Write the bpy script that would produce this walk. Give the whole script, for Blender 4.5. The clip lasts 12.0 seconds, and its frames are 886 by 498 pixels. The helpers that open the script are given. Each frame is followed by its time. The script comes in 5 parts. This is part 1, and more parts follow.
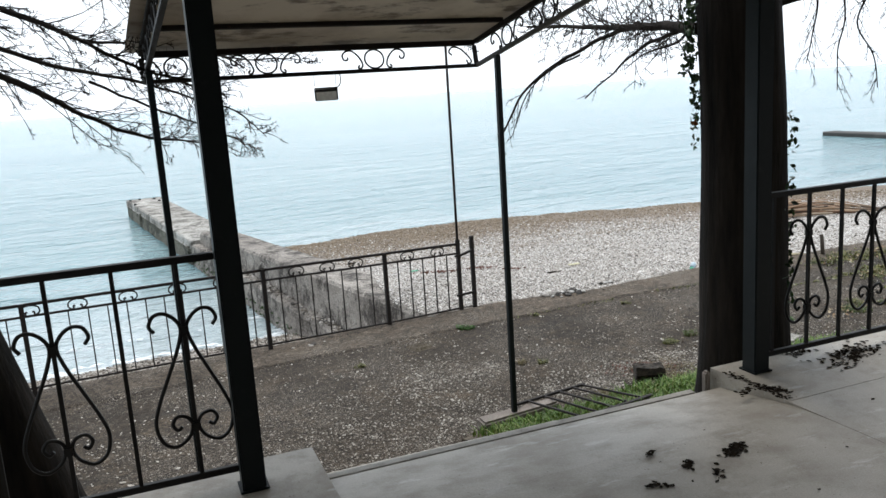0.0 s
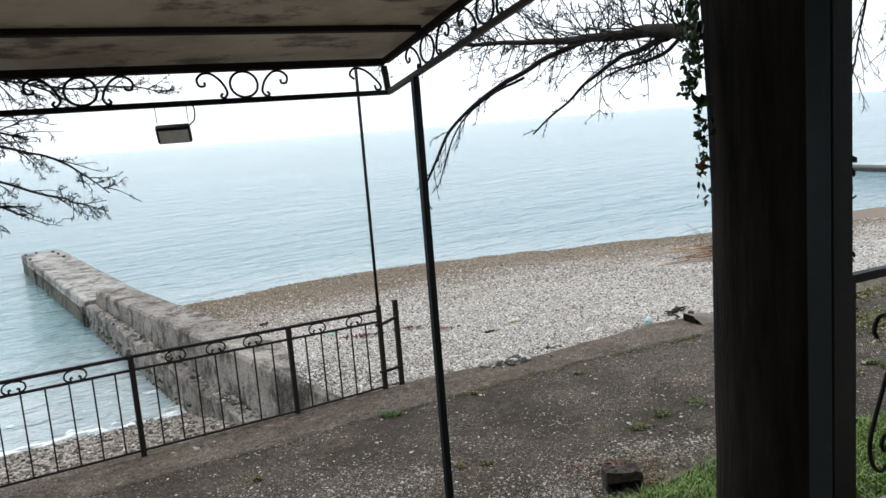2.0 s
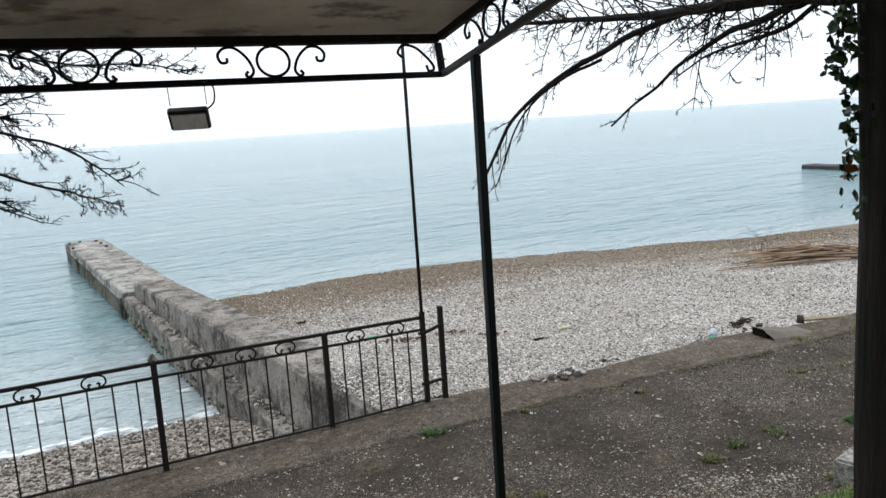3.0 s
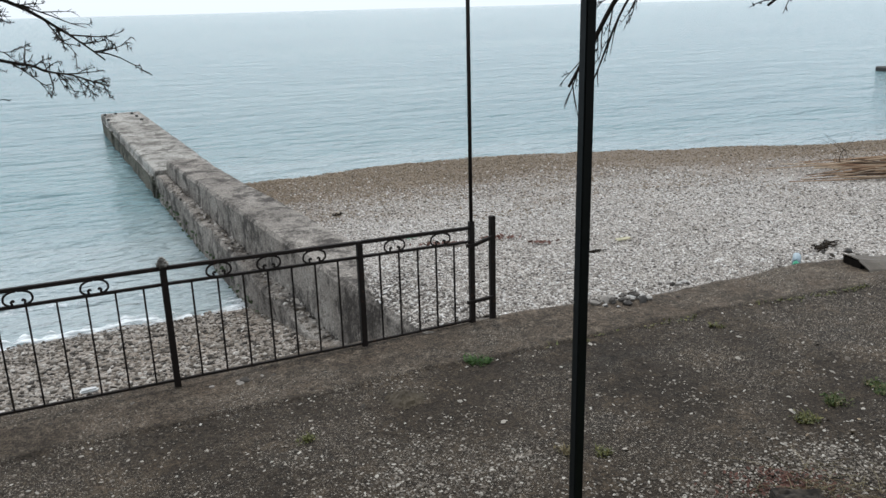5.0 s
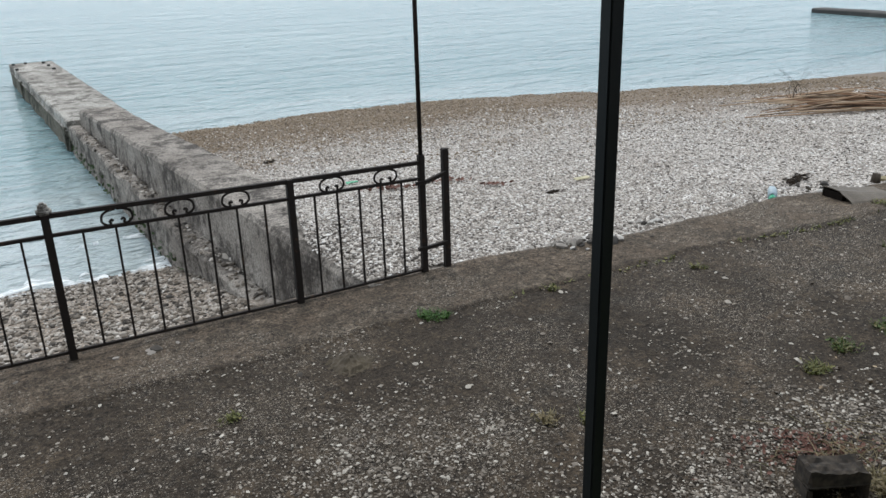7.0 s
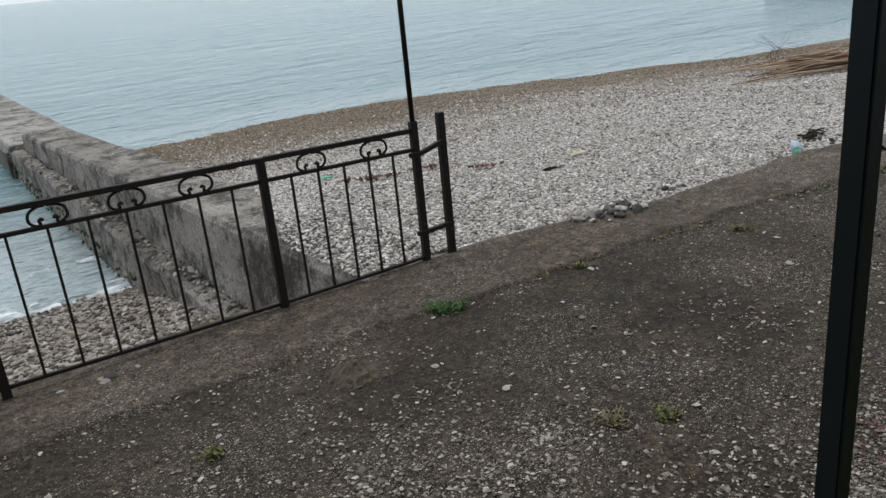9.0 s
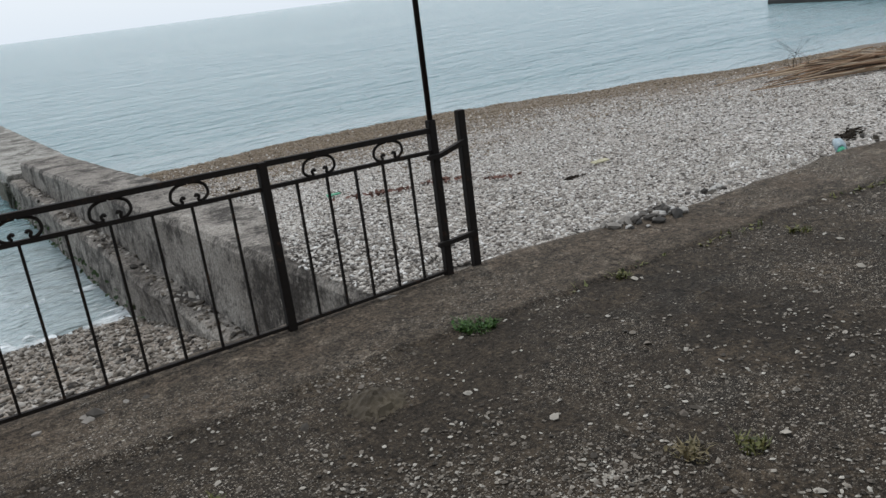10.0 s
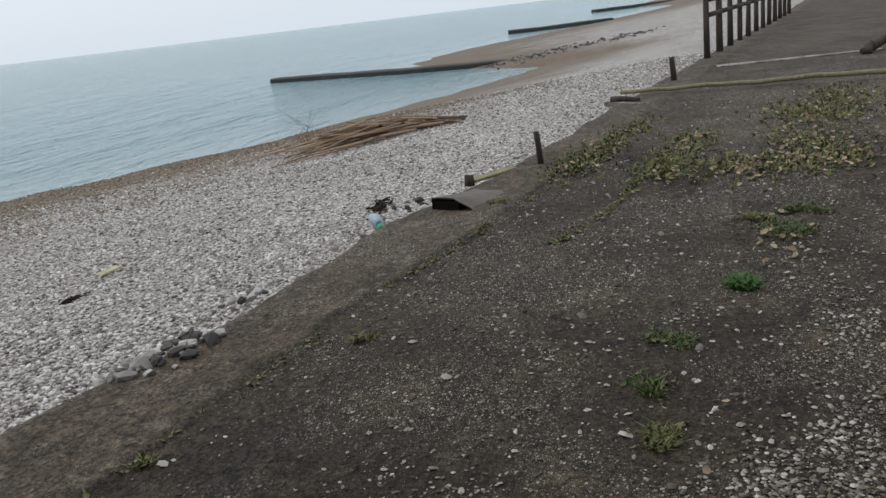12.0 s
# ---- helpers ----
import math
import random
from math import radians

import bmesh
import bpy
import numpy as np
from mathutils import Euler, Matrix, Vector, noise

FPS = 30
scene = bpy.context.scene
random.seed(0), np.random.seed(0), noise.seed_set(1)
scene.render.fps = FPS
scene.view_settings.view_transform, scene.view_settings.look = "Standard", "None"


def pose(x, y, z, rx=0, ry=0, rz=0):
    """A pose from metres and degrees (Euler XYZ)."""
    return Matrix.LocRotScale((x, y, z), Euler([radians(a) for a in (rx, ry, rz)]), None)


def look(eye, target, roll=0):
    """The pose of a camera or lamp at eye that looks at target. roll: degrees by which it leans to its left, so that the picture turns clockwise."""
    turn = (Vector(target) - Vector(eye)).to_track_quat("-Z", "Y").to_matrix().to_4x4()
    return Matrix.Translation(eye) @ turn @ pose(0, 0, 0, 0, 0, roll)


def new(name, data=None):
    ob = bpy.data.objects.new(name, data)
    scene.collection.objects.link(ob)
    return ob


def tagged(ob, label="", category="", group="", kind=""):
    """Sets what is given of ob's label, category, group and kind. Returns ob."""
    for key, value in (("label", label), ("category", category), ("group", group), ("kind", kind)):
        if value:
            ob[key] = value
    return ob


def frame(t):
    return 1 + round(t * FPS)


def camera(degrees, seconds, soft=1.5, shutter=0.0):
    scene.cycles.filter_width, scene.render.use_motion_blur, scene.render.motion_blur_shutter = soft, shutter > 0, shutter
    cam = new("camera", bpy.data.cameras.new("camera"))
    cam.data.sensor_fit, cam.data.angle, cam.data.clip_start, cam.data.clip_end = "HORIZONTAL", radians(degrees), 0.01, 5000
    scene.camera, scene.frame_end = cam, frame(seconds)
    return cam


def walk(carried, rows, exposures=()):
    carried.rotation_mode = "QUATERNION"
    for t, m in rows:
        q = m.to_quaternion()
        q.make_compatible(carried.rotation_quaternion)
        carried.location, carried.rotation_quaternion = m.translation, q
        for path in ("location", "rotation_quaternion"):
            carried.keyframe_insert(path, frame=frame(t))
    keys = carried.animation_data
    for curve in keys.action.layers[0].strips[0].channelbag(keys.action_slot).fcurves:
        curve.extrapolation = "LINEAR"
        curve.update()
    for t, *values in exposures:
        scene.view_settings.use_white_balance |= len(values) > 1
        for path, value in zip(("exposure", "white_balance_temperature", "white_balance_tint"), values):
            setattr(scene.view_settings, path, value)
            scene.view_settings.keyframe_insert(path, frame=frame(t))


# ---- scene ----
cam = camera(58.0, 12.0)
PATH = [
    (0, (0.767, 0.995, 1.652), (1.662, 2.742, 1.266), -3.7),
    (0.3, (0.932, 1.181, 1.625), (1.881, 2.897, 1.227), -4.0),
    (0.5, (1.004, 1.382, 1.626), (1.962, 3.092, 1.232), -5.5),
    (0.7, (1.08, 1.589, 1.632), (1.997, 3.325, 1.255), -5.9),
    (1, (1.274, 1.725, 1.624), (2.136, 3.49, 1.248), -5.7),
    (1.1, (1.302, 1.835, 1.624), (2.184, 3.589, 1.241), -5.4),
    (1.5, (1.49, 2.08, 1.673), (2.567, 3.737, 1.365), -4.2),
    (2, (1.721, 2.47, 1.621), (2.778, 4.14, 1.316), -4.6),
    (2.5, (1.902, 2.788, 1.615), (2.852, 4.522, 1.31), -4.5),
    (2.7, (1.951, 2.928, 1.591), (2.923, 4.65, 1.289), -3.8),
    (4.5, (2.411, 3.953, 1.607), (3.303, 5.677, 1.127), -3.3),
    (5, (2.45, 4.156, 1.545), (3.294, 5.874, 0.965), -1.5),
    (5.5, (2.582, 4.365, 1.445), (3.172, 6.186, 0.865), -4.2),
    (6, (2.661, 4.49, 1.321), (3.466, 6.2, 0.665), -3.0),
    (6.5, (2.7, 4.721, 1.196), (3.621, 6.36, 0.517), -1.4),
    (6.7, (2.743, 4.834, 1.193), (3.682, 6.457, 0.497), -1.2),
    (8.3, (2.936, 5.482, 0.782), (3.908, 7.111, 0.149), -4.6),
    (8.5, (2.957, 5.591, 0.781), (3.914, 7.212, 0.106), -4.8),
    (9, (3.011, 5.825, 0.662), (4.033, 7.406, -0.013), -5.6),
    (9.5, (3.117, 6.065, 0.545), (4.107, 7.688, -0.078), -7.3),
    (10, (3.184, 6.301, 0.423), (4.209, 7.904, -0.193), -7.2),
    (10.2, (3.245, 6.407, 0.392), (4.289, 7.997, -0.223), -7.5),
    (10.5, (3.374, 6.538, 0.283), (4.452, 8.109, -0.328), -8.7),
    (11, (3.623, 6.744, 0.229), (4.914, 8.147, -0.375), -8.9),
    (11.5, (3.949, 6.941, 0.273), (5.614, 7.877, -0.322), -7.7),
    (11.7, (4.126, 7.043, 0.253), (5.876, 7.799, -0.354), -6.6),
    (12, (4.333, 7.15, 0.251), (6.09, 7.919, -0.314), -6.8),
]
EXPOSURES = [(0.0, 0.80), (1.0, 0.70), (2.7, 0.55), (4.5, 0.26), (5.0, 0.28), (5.5, 0.2), (6.0, 0.38), (6.7, 0.42), (8.5, 0.28), (9.0, 0.1), (9.5, -0.08), (10.0, 0.02), (11.0, -0.06), (12.0, -0.1)]
walk(cam, [(t, look(eye, target, roll)) for t, eye, target, roll in PATH], EXPOSURES)

# ---- light: an overcast sky with a weak, wide sun behind the cloud ----
world = bpy.data.worlds.new("overcast_sky")
scene.world = world
world.use_nodes = True
wn = world.node_tree
wn.nodes.clear()
sky = wn.nodes.new("ShaderNodeTexSky")
sky.sky_type, sky.sun_disc = "NISHITA", False
sky.sun_elevation, sky.sun_rotation = radians(48), radians(20)
sky.air_density, sky.dust_density = 1.0, 4.0
cloud = wn.nodes.new("ShaderNodeMix")
cloud.data_type = "RGBA"
cloud.inputs[0].default_value = 0.86
cloud.inputs[7].default_value = (8.4, 9.35, 10.4, 1)
back = wn.nodes.new("ShaderNodeBackground")
back.inputs["Strength"].default_value = 0.1
wout = wn.nodes.new("ShaderNodeOutputWorld")
wn.links.new(sky.outputs[0], cloud.inputs[6])
wn.links.new(cloud.outputs[2], back.inputs["Color"])
wn.links.new(back.outputs[0], wout.inputs["Surface"])
sun = new("sun", bpy.data.lights.new("sun", "SUN"))
sun.data.energy, sun.data.angle, sun.data.color = 0.8, radians(25), (1.0, 0.95, 0.89)
sun.matrix_world = look((0, 0, 30), (-7, -19, 0))

# ---- materials ----


class Mat:
    """A small builder for node materials."""

    def __init__(self, name, rough=0.8, metal=0.0, spec=0.5):
        self.m = bpy.data.materials.new(name)
        self.m.use_nodes = True
        self.t = self.m.node_tree
        self.b = self.t.nodes["Principled BSDF"]
        self.b.inputs["Roughness"].default_value = rough
        self.b.inputs["Metallic"].default_value = metal
        self.b.inputs["Specular IOR Level"].default_value = spec
        self.co = self.t.nodes.new("ShaderNodeTexCoord").outputs["Object"]

    def add(self, kind, **inputs):
        n = self.t.nodes.new(kind)
        for k, v in inputs.items():
            n.inputs[k.replace("_", " ")].default_value = v
        return n

    def link(self, a, b):
        self.t.links.new(a, b)

    def scaled(self, s):
        n = self.t.nodes.new("ShaderNodeMapping")
        n.inputs["Scale"].default_value = s
        self.link(self.co, n.inputs["Vector"])
        return n.outputs[0]

    def noise(self, scale, detail=4.0, rough=0.55, stretch=None):
        n = self.add("ShaderNodeTexNoise", Scale=scale, Detail=detail, Roughness=rough)
        self.link(self.scaled(stretch) if stretch else self.co, n.inputs["Vector"])
        return n.outputs["Fac"]

    def cells(self, scale, feature="F1", out="Distance", stretch=None):
        n = self.t.nodes.new("ShaderNodeTexVoronoi")
        n.feature = feature
        n.inputs["Scale"].default_value = scale
        self.link(self.scaled(stretch) if stretch else self.co, n.inputs["Vector"])
        return n.outputs[out]

    def ramp(self, fac, *stops):
        n = self.t.nodes.new("ShaderNodeValToRGB")
        el = n.color_ramp.elements
        while len(el) < len(stops):
            el.new(0.5)
        for e, (p, c) in zip(el, stops):
            e.position, e.color = p, (*c, 1) if len(c) == 3 else c
        self.link(fac, n.inputs[0])
        return n.outputs["Color"]

    def mix(self, fac, a, b, blend="MIX"):
        n = self.t.nodes.new("ShaderNodeMix")
        n.data_type, n.blend_type = "RGBA", blend
        for sock, v in ((n.inputs[0], fac), (n.inputs[6], a), (n.inputs[7], b)):
            if isinstance(v, (int, float)):
                sock.default_value = v
            elif isinstance(v, tuple):
                sock.default_value = (*v, 1)
            else:
                self.link(v, sock)
        return n.outputs[2]

    def colour(self, c):
        if isinstance(c, tuple):
            self.b.inputs["Base Color"].default_value = (*c, 1)
        else:
            self.link(c, self.b.inputs["Base Color"])
        return self

    def rough(self, fac, lo, hi):
        n = self.add("ShaderNodeMapRange")
        n.inputs["To Min"].default_value, n.inputs["To Max"].default_value = lo, hi
        self.link(fac, n.inputs["Value"])
        self.link(n.outputs[0], self.b.inputs["Roughness"])
        return self

    def bump(self, fac, strength=0.3, dist=0.01):
        n = self.add("ShaderNodeBump", Strength=strength, Distance=dist)
        self.link(fac, n.inputs["Height"])
        if self.b.inputs["Normal"].is_linked:
            self.link(self.b.inputs["Normal"].links[0].from_socket, n.inputs["Normal"])
        self.link(n.outputs[0], self.b.inputs["Normal"])
        return self

    def per_object(self):
        return self.t.nodes.new("ShaderNodeObjectInfo").outputs["Random"]

    def per_island(self):
        return self.t.nodes.new("ShaderNodeNewGeometry").outputs["Random Per Island"]


BLACK, WHITE = (0, 0, 0), (1, 1, 1)


def m_concrete(name, a, b, c, scale=1.0, rough=0.75):
    m = Mat(name, rough)
    big = m.noise(0.9 * scale, 5)
    mid = m.noise(5 * scale, 6, 0.65)
    fine = m.noise(60 * scale, 4, 0.7)
    col = m.mix(m.ramp(big, (0.3, BLACK), (0.7, WHITE)), a, b)
    col = m.mix(m.ramp(mid, (0.5, BLACK), (0.75, WHITE)), col, c)
    col = m.mix(0.35, col, m.ramp(fine, (0.3, (0.35, 0.35, 0.35)), (0.7, (1, 1, 1))), "MULTIPLY")
    m.colour(col).rough(mid, rough - 0.2, rough + 0.15)
    m.bump(mid, 0.25, 0.02).bump(fine, 0.35, 0.004)
    return m.m


def m_terrace():
    """Trodden grey-brown concrete: cloudy tones, damp dark patches, scuffs and fine grit."""
    m = Mat("worn_terrace_concrete", 0.5)
    big = m.noise(1.1, 6, 0.6)
    mid = m.noise(4.5, 7, 0.7)
    scuff = m.noise(7, 6, 0.7, stretch=(0.5, 1.6, 1))
    fine = m.noise(120, 4, 0.75)
    col = m.mix(m.ramp(big, (0.35, BLACK), (0.65, WHITE)), (0.53, 0.487, 0.412), (0.37, 0.325, 0.262))
    col = m.mix(m.ramp(mid, (0.48, BLACK), (0.66, (0.8, 0.8, 0.8))), col, (0.31, 0.265, 0.21))
    col = m.mix(m.ramp(scuff, (0.58, BLACK), (0.70, (0.7, 0.7, 0.7))), col, (0.66, 0.64, 0.59))
    spots = m.ramp(m.cells(23), (0.05, WHITE), (0.10, BLACK))
    keep = m.ramp(m.noise(3.1, 4), (0.48, BLACK), (0.58, WHITE))
    col = m.mix(m.mix(1.0, spots, keep, "MULTIPLY"), col, (0.07, 0.055, 0.042))
    col = m.mix(0.4, col, m.ramp(fine, (0.3, (0.45, 0.44, 0.43)), (0.65, (1.05, 1.05, 1.05))), "MULTIPLY")
    m.colour(col).rough(mid, 0.28, 0.7)
    m.bump(mid, 0.25, 0.015).bump(fine, 0.3, 0.003)
    return m.m


M_TERRACE = m_terrace()
M_STEP = m_concrete("pale_step_concrete", (0.60, 0.57, 0.51), (0.45, 0.42, 0.37), (0.30, 0.265, 0.22), 2.0)
M_EDGING = m_concrete("dusty_edging_concrete", (0.15, 0.122, 0.092), (0.105, 0.087, 0.067), (0.19, 0.158, 0.122), 3.0)
M_KERB = m_concrete("brownish_kerb_concrete", (0.27, 0.22, 0.18), (0.20, 0.165, 0.14), (0.36, 0.31, 0.26), 3.0)
M_FAR = m_concrete("dark_groyne_concrete", (0.055, 0.052, 0.046), (0.035, 0.034, 0.032), (0.10, 0.095, 0.085), 0.3, 0.8)
M_WALL = m_concrete("plain_wall_render", (0.42, 0.40, 0.37), (0.36, 0.34, 0.31), (0.47, 0.45, 0.42))


def m_road():
    """Old asphalt full of pale chips; a dusty brown concrete margin along the shingle."""
    m = Mat("worn_dark_asphalt", 0.9, spec=0.2)
    big = m.noise(0.45, 5)
    mid = m.noise(2.6, 6, 0.7)
    fine = m.noise(45, 4, 0.7)
    grain = m.noise(170, 3, 0.75)
    col = m.mix(m.ramp(big, (0.38, BLACK), (0.62, WHITE)), (0.0365, 0.0287, 0.0208), (0.055, 0.0432, 0.0312))
    col = m.mix(m.ramp(mid, (0.50, BLACK), (0.72, WHITE)), col, (0.100, 0.077, 0.054))
    col = m.mix(m.ramp(m.noise(1.3, 6, 0.7, stretch=(0.6, 1.5, 1)), (0.56, BLACK), (0.66, (0.7, 0.7, 0.7))), col, (0.042, 0.0372, 0.0310))
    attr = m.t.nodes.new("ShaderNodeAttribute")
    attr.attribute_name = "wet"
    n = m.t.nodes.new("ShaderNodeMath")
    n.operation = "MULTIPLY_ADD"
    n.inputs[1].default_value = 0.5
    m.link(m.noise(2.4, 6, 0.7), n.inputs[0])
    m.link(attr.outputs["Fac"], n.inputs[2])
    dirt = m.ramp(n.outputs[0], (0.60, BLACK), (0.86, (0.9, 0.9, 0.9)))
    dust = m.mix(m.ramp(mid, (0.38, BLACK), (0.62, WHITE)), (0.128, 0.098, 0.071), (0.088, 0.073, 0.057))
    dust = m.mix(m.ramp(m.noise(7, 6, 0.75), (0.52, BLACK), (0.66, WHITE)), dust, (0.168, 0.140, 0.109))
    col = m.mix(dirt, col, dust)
    col = m.mix(0.95, col, m.ramp(fine, (0.32, (0.10, 0.10, 0.10)), (0.64, (1.5, 1.45, 1.4))), "MULTIPLY")
    col = m.mix(0.8, col, m.ramp(grain, (0.36, (0.35, 0.35, 0.35)), (0.6, (1.45, 1.43, 1.4))), "MULTIPLY")
    col = m.mix(0.75, col, m.ramp(m.noise(14, 5, 0.75), (0.36, (0.32, 0.32, 0.32)), (0.6, (1.2, 1.2, 1.2))), "MULTIPLY")
    patch = m.ramp(m.noise(1.1, 5, 0.6), (0.42, (0.10, 0.10, 0.10)), (0.58, WHITE))
    for size, share in ((46, 0.76), (85, 0.68), (150, 0.62)):
        sep = m.add("ShaderNodeSeparateColor")
        m.link(m.cells(size, out="Color", stretch=(1, 1.5, 1)), sep.inputs[0])
        pale = m.ramp(sep.outputs[0], (share, BLACK), (share + 0.06, WHITE))
        near = m.ramp(m.cells(size, stretch=(1, 1.5, 1)), (0.30, WHITE), (0.40, BLACK))
        speck = m.mix(1.0, m.mix(1.0, pale, near, "MULTIPLY"), patch, "MULTIPLY")
        tint = m.ramp(sep.outputs[1], (0.0, (0.125, 0.104, 0.082)), (0.6, (0.28, 0.238, 0.192)), (1.0, (0.57, 0.515, 0.44)))
        col = m.mix(speck, col, tint)
    m.colour(col).rough(mid, 0.8, 0.98)
    m.bump(mid, 0.6, 0.05).bump(m.cells(60), -0.9, 0.02).bump(fine, 0.8, 0.010).bump(grain, 0.6, 0.003)
    return m.m


def m_pier(name, a, b, dark):
    m = Mat(name, 0.9, spec=0.25)
    big = m.noise(0.7, 6, 0.65)
    mid = m.noise(3.5, 7, 0.75)
    pits = m.cells(9)
    fine = m.noise(38, 4, 0.75)
    runs = m.noise(1.9, 8, 0.78, stretch=(1, 0.8, 0.8))
    col = m.mix(m.ramp(big, (0.36, BLACK), (0.64, WHITE)), a, b)
    col = m.mix(m.ramp(runs, (0.47, BLACK), (0.57, (0.9, 0.9, 0.9))), col, dark)
    col = m.mix(m.ramp(mid, (0.56, BLACK), (0.70, WHITE)), col, tuple(1.35 * c for c in a))
    col = m.mix(0.7, col, m.ramp(fine, (0.36, (0.22, 0.22, 0.22)), (0.62, (1.4, 1.4, 1.4))), "MULTIPLY")
    m.colour(col)
    m.bump(mid, 1.0, 0.08).bump(pits, 0.4, 0.04).bump(fine, 0.9, 0.014)
    return m.m


M_PIER = m_pier("weathered_pier_concrete", (0.43, 0.385, 0.335), (0.235, 0.205, 0.175), (0.066, 0.056, 0.048))
M_DECK = m_pier("pale_pier_deck_concrete", (0.52, 0.49, 0.44), (0.31, 0.285, 0.25), (0.13, 0.118, 0.10))
M_PIERBASE = m_pier("dark_tidal_pier_concrete", (0.24, 0.22, 0.175), (0.13, 0.122, 0.094), (0.045, 0.044, 0.033))


def m_pebble_ground():
    """The bed between the loose stones: pale and dry high up, brown and wet by the water."""
    m = Mat("pebble_beach", 0.8)
    stone = m.cells(34, out="Color", stretch=(1, 1.25, 0.3))
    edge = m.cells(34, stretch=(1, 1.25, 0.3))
    sep = m.add("ShaderNodeSeparateColor")
    m.link(stone, sep.inputs[0])
    dry = m.ramp(sep.outputs[0], (0.0, (0.13, 0.115, 0.10)), (0.25, (0.33, 0.295, 0.26)), (0.65, (0.58, 0.53, 0.475)), (1.0, (0.84, 0.80, 0.75)))
    wet = m.ramp(sep.outputs[1], (0.0, (0.10, 0.068, 0.04)), (0.5, (0.20, 0.135, 0.075)), (1.0, (0.30, 0.215, 0.13)))
    attr = m.t.nodes.new("ShaderNodeAttribute")
    attr.attribute_name = "wet"
    n = m.t.nodes.new("ShaderNodeMath")
    n.operation = "ADD"
    j = m.t.nodes.new("ShaderNodeMath")
    j.operation = "MULTIPLY_ADD"
    j.inputs[1].default_value, j.inputs[2].default_value = 0.5, -0.25
    m.link(m.noise(0.6, 5), j.inputs[0])
    m.link(attr.outputs["Fac"], n.inputs[0])
    m.link(j.outputs[0], n.inputs[1])
    w = m.ramp(n.outputs[0], (0.32, BLACK), (0.68, WHITE))
    col = m.mix(w, dry, wet)
    tone = m.ramp(m.noise(0.5, 5), (0.3, (0.78, 0.74, 0.7)), (0.7, (1, 1, 1)))
    col = m.mix(1.0, col, tone, "MULTIPLY")
    # shade in the gaps between stones, painted as a dark tone at cell borders
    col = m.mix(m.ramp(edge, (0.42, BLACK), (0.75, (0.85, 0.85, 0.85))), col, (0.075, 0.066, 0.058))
    m.colour(col).rough(m.noise(9, 3), 0.6, 0.95)
    m.bump(edge, -0.9, 0.05)
    return m.m


def m_stones(name, *cols):
    m = Mat(name, 0.8)
    n = len(cols) - 1
    col = m.ramp(m.per_island(), *[(i / n, c) for i, c in enumerate(cols)])
    col = m.mix(0.4, col, m.ramp(m.noise(40, 3), (0.3, (0.6, 0.6, 0.6)), (0.7, WHITE)), "MULTIPLY")
    m.colour(col).bump(m.noise(70, 3), 0.2, 0.004)
    return m.m


M_PALE = m_stones("pale_dry_pebbles", (0.08, 0.068, 0.058), (0.31, 0.27, 0.232), (0.50, 0.447, 0.39), (0.64, 0.583, 0.52), (0.92, 0.88, 0.83))
M_BROWN = m_stones("brown_wet_pebbles", (0.10, 0.07, 0.045), (0.20, 0.145, 0.09), (0.29, 0.215, 0.14), (0.38, 0.31, 0.23))
M_LEFT = m_stones("mixed_damp_pebbles", (0.030, 0.025, 0.020), (0.095, 0.076, 0.057), (0.20, 0.165, 0.128), (0.34, 0.295, 0.245), (0.60, 0.55, 0.49))
M_GRIT = m_stones("road_gravel", (0.050, 0.041, 0.032), (0.125, 0.102, 0.079), (0.235, 0.198, 0.158), (0.375, 0.328, 0.27), (0.66, 0.61, 0.53))
M_DARKROCK = m_stones("dark_rubble", (0.035, 0.031, 0.027), (0.10, 0.085, 0.07), (0.34, 0.305, 0.265), (0.55, 0.52, 0.48))


def m_sea():
    """Grey-green water, cloudy with sand in the shallows."""
    m = Mat("grey_green_sea", 0.13, spec=0.5)
    far = m.noise(0.06, 4, stretch=(0.35, 1, 1))
    col = m.mix(m.ramp(far, (0.35, BLACK), (0.65, WHITE)), (0.165, 0.292, 0.315), (0.215, 0.342, 0.355))
    attr = m.t.nodes.new("ShaderNodeAttribute")
    attr.attribute_name = "wet"
    n = m.t.nodes.new("ShaderNodeMath")
    n.operation = "MULTIPLY_ADD"
    n.inputs[1].default_value = 0.6
    m.link(m.noise(0.7, 6, 0.65, stretch=(0.6, 1.2, 1)), n.inputs[0])
    m.link(attr.outputs["Fac"], n.inputs[2])
    col = m.mix(m.ramp(n.outputs[0], (0.36, BLACK), (1.1, WHITE)), col, (0.41, 0.48, 0.485))
    m.colour(col)
    swell = m.noise(0.45, 6, 0.6, stretch=(0.4, 1.0, 1))
    chop = m.noise(2.0, 5, 0.6, stretch=(0.42, 1.0, 1))
    m.b.inputs["IOR"].default_value = 1.33
    m.bump(swell, 1.0, 1.5).bump(chop, 1.0, 0.40)
    return m.m


def m_paint(name, col, worn, rough=0.45):
    m = Mat(name, rough, spec=0.22)
    n = m.noise(14, 5, 0.7)
    m.colour(m.mix(m.ramp(n, (0.58, BLACK), (0.7, WHITE)), col, worn)).rough(n, rough - 0.1, rough + 0.25)
    m.bump(m.noise(90, 3), 0.2, 0.002)
    return m.m


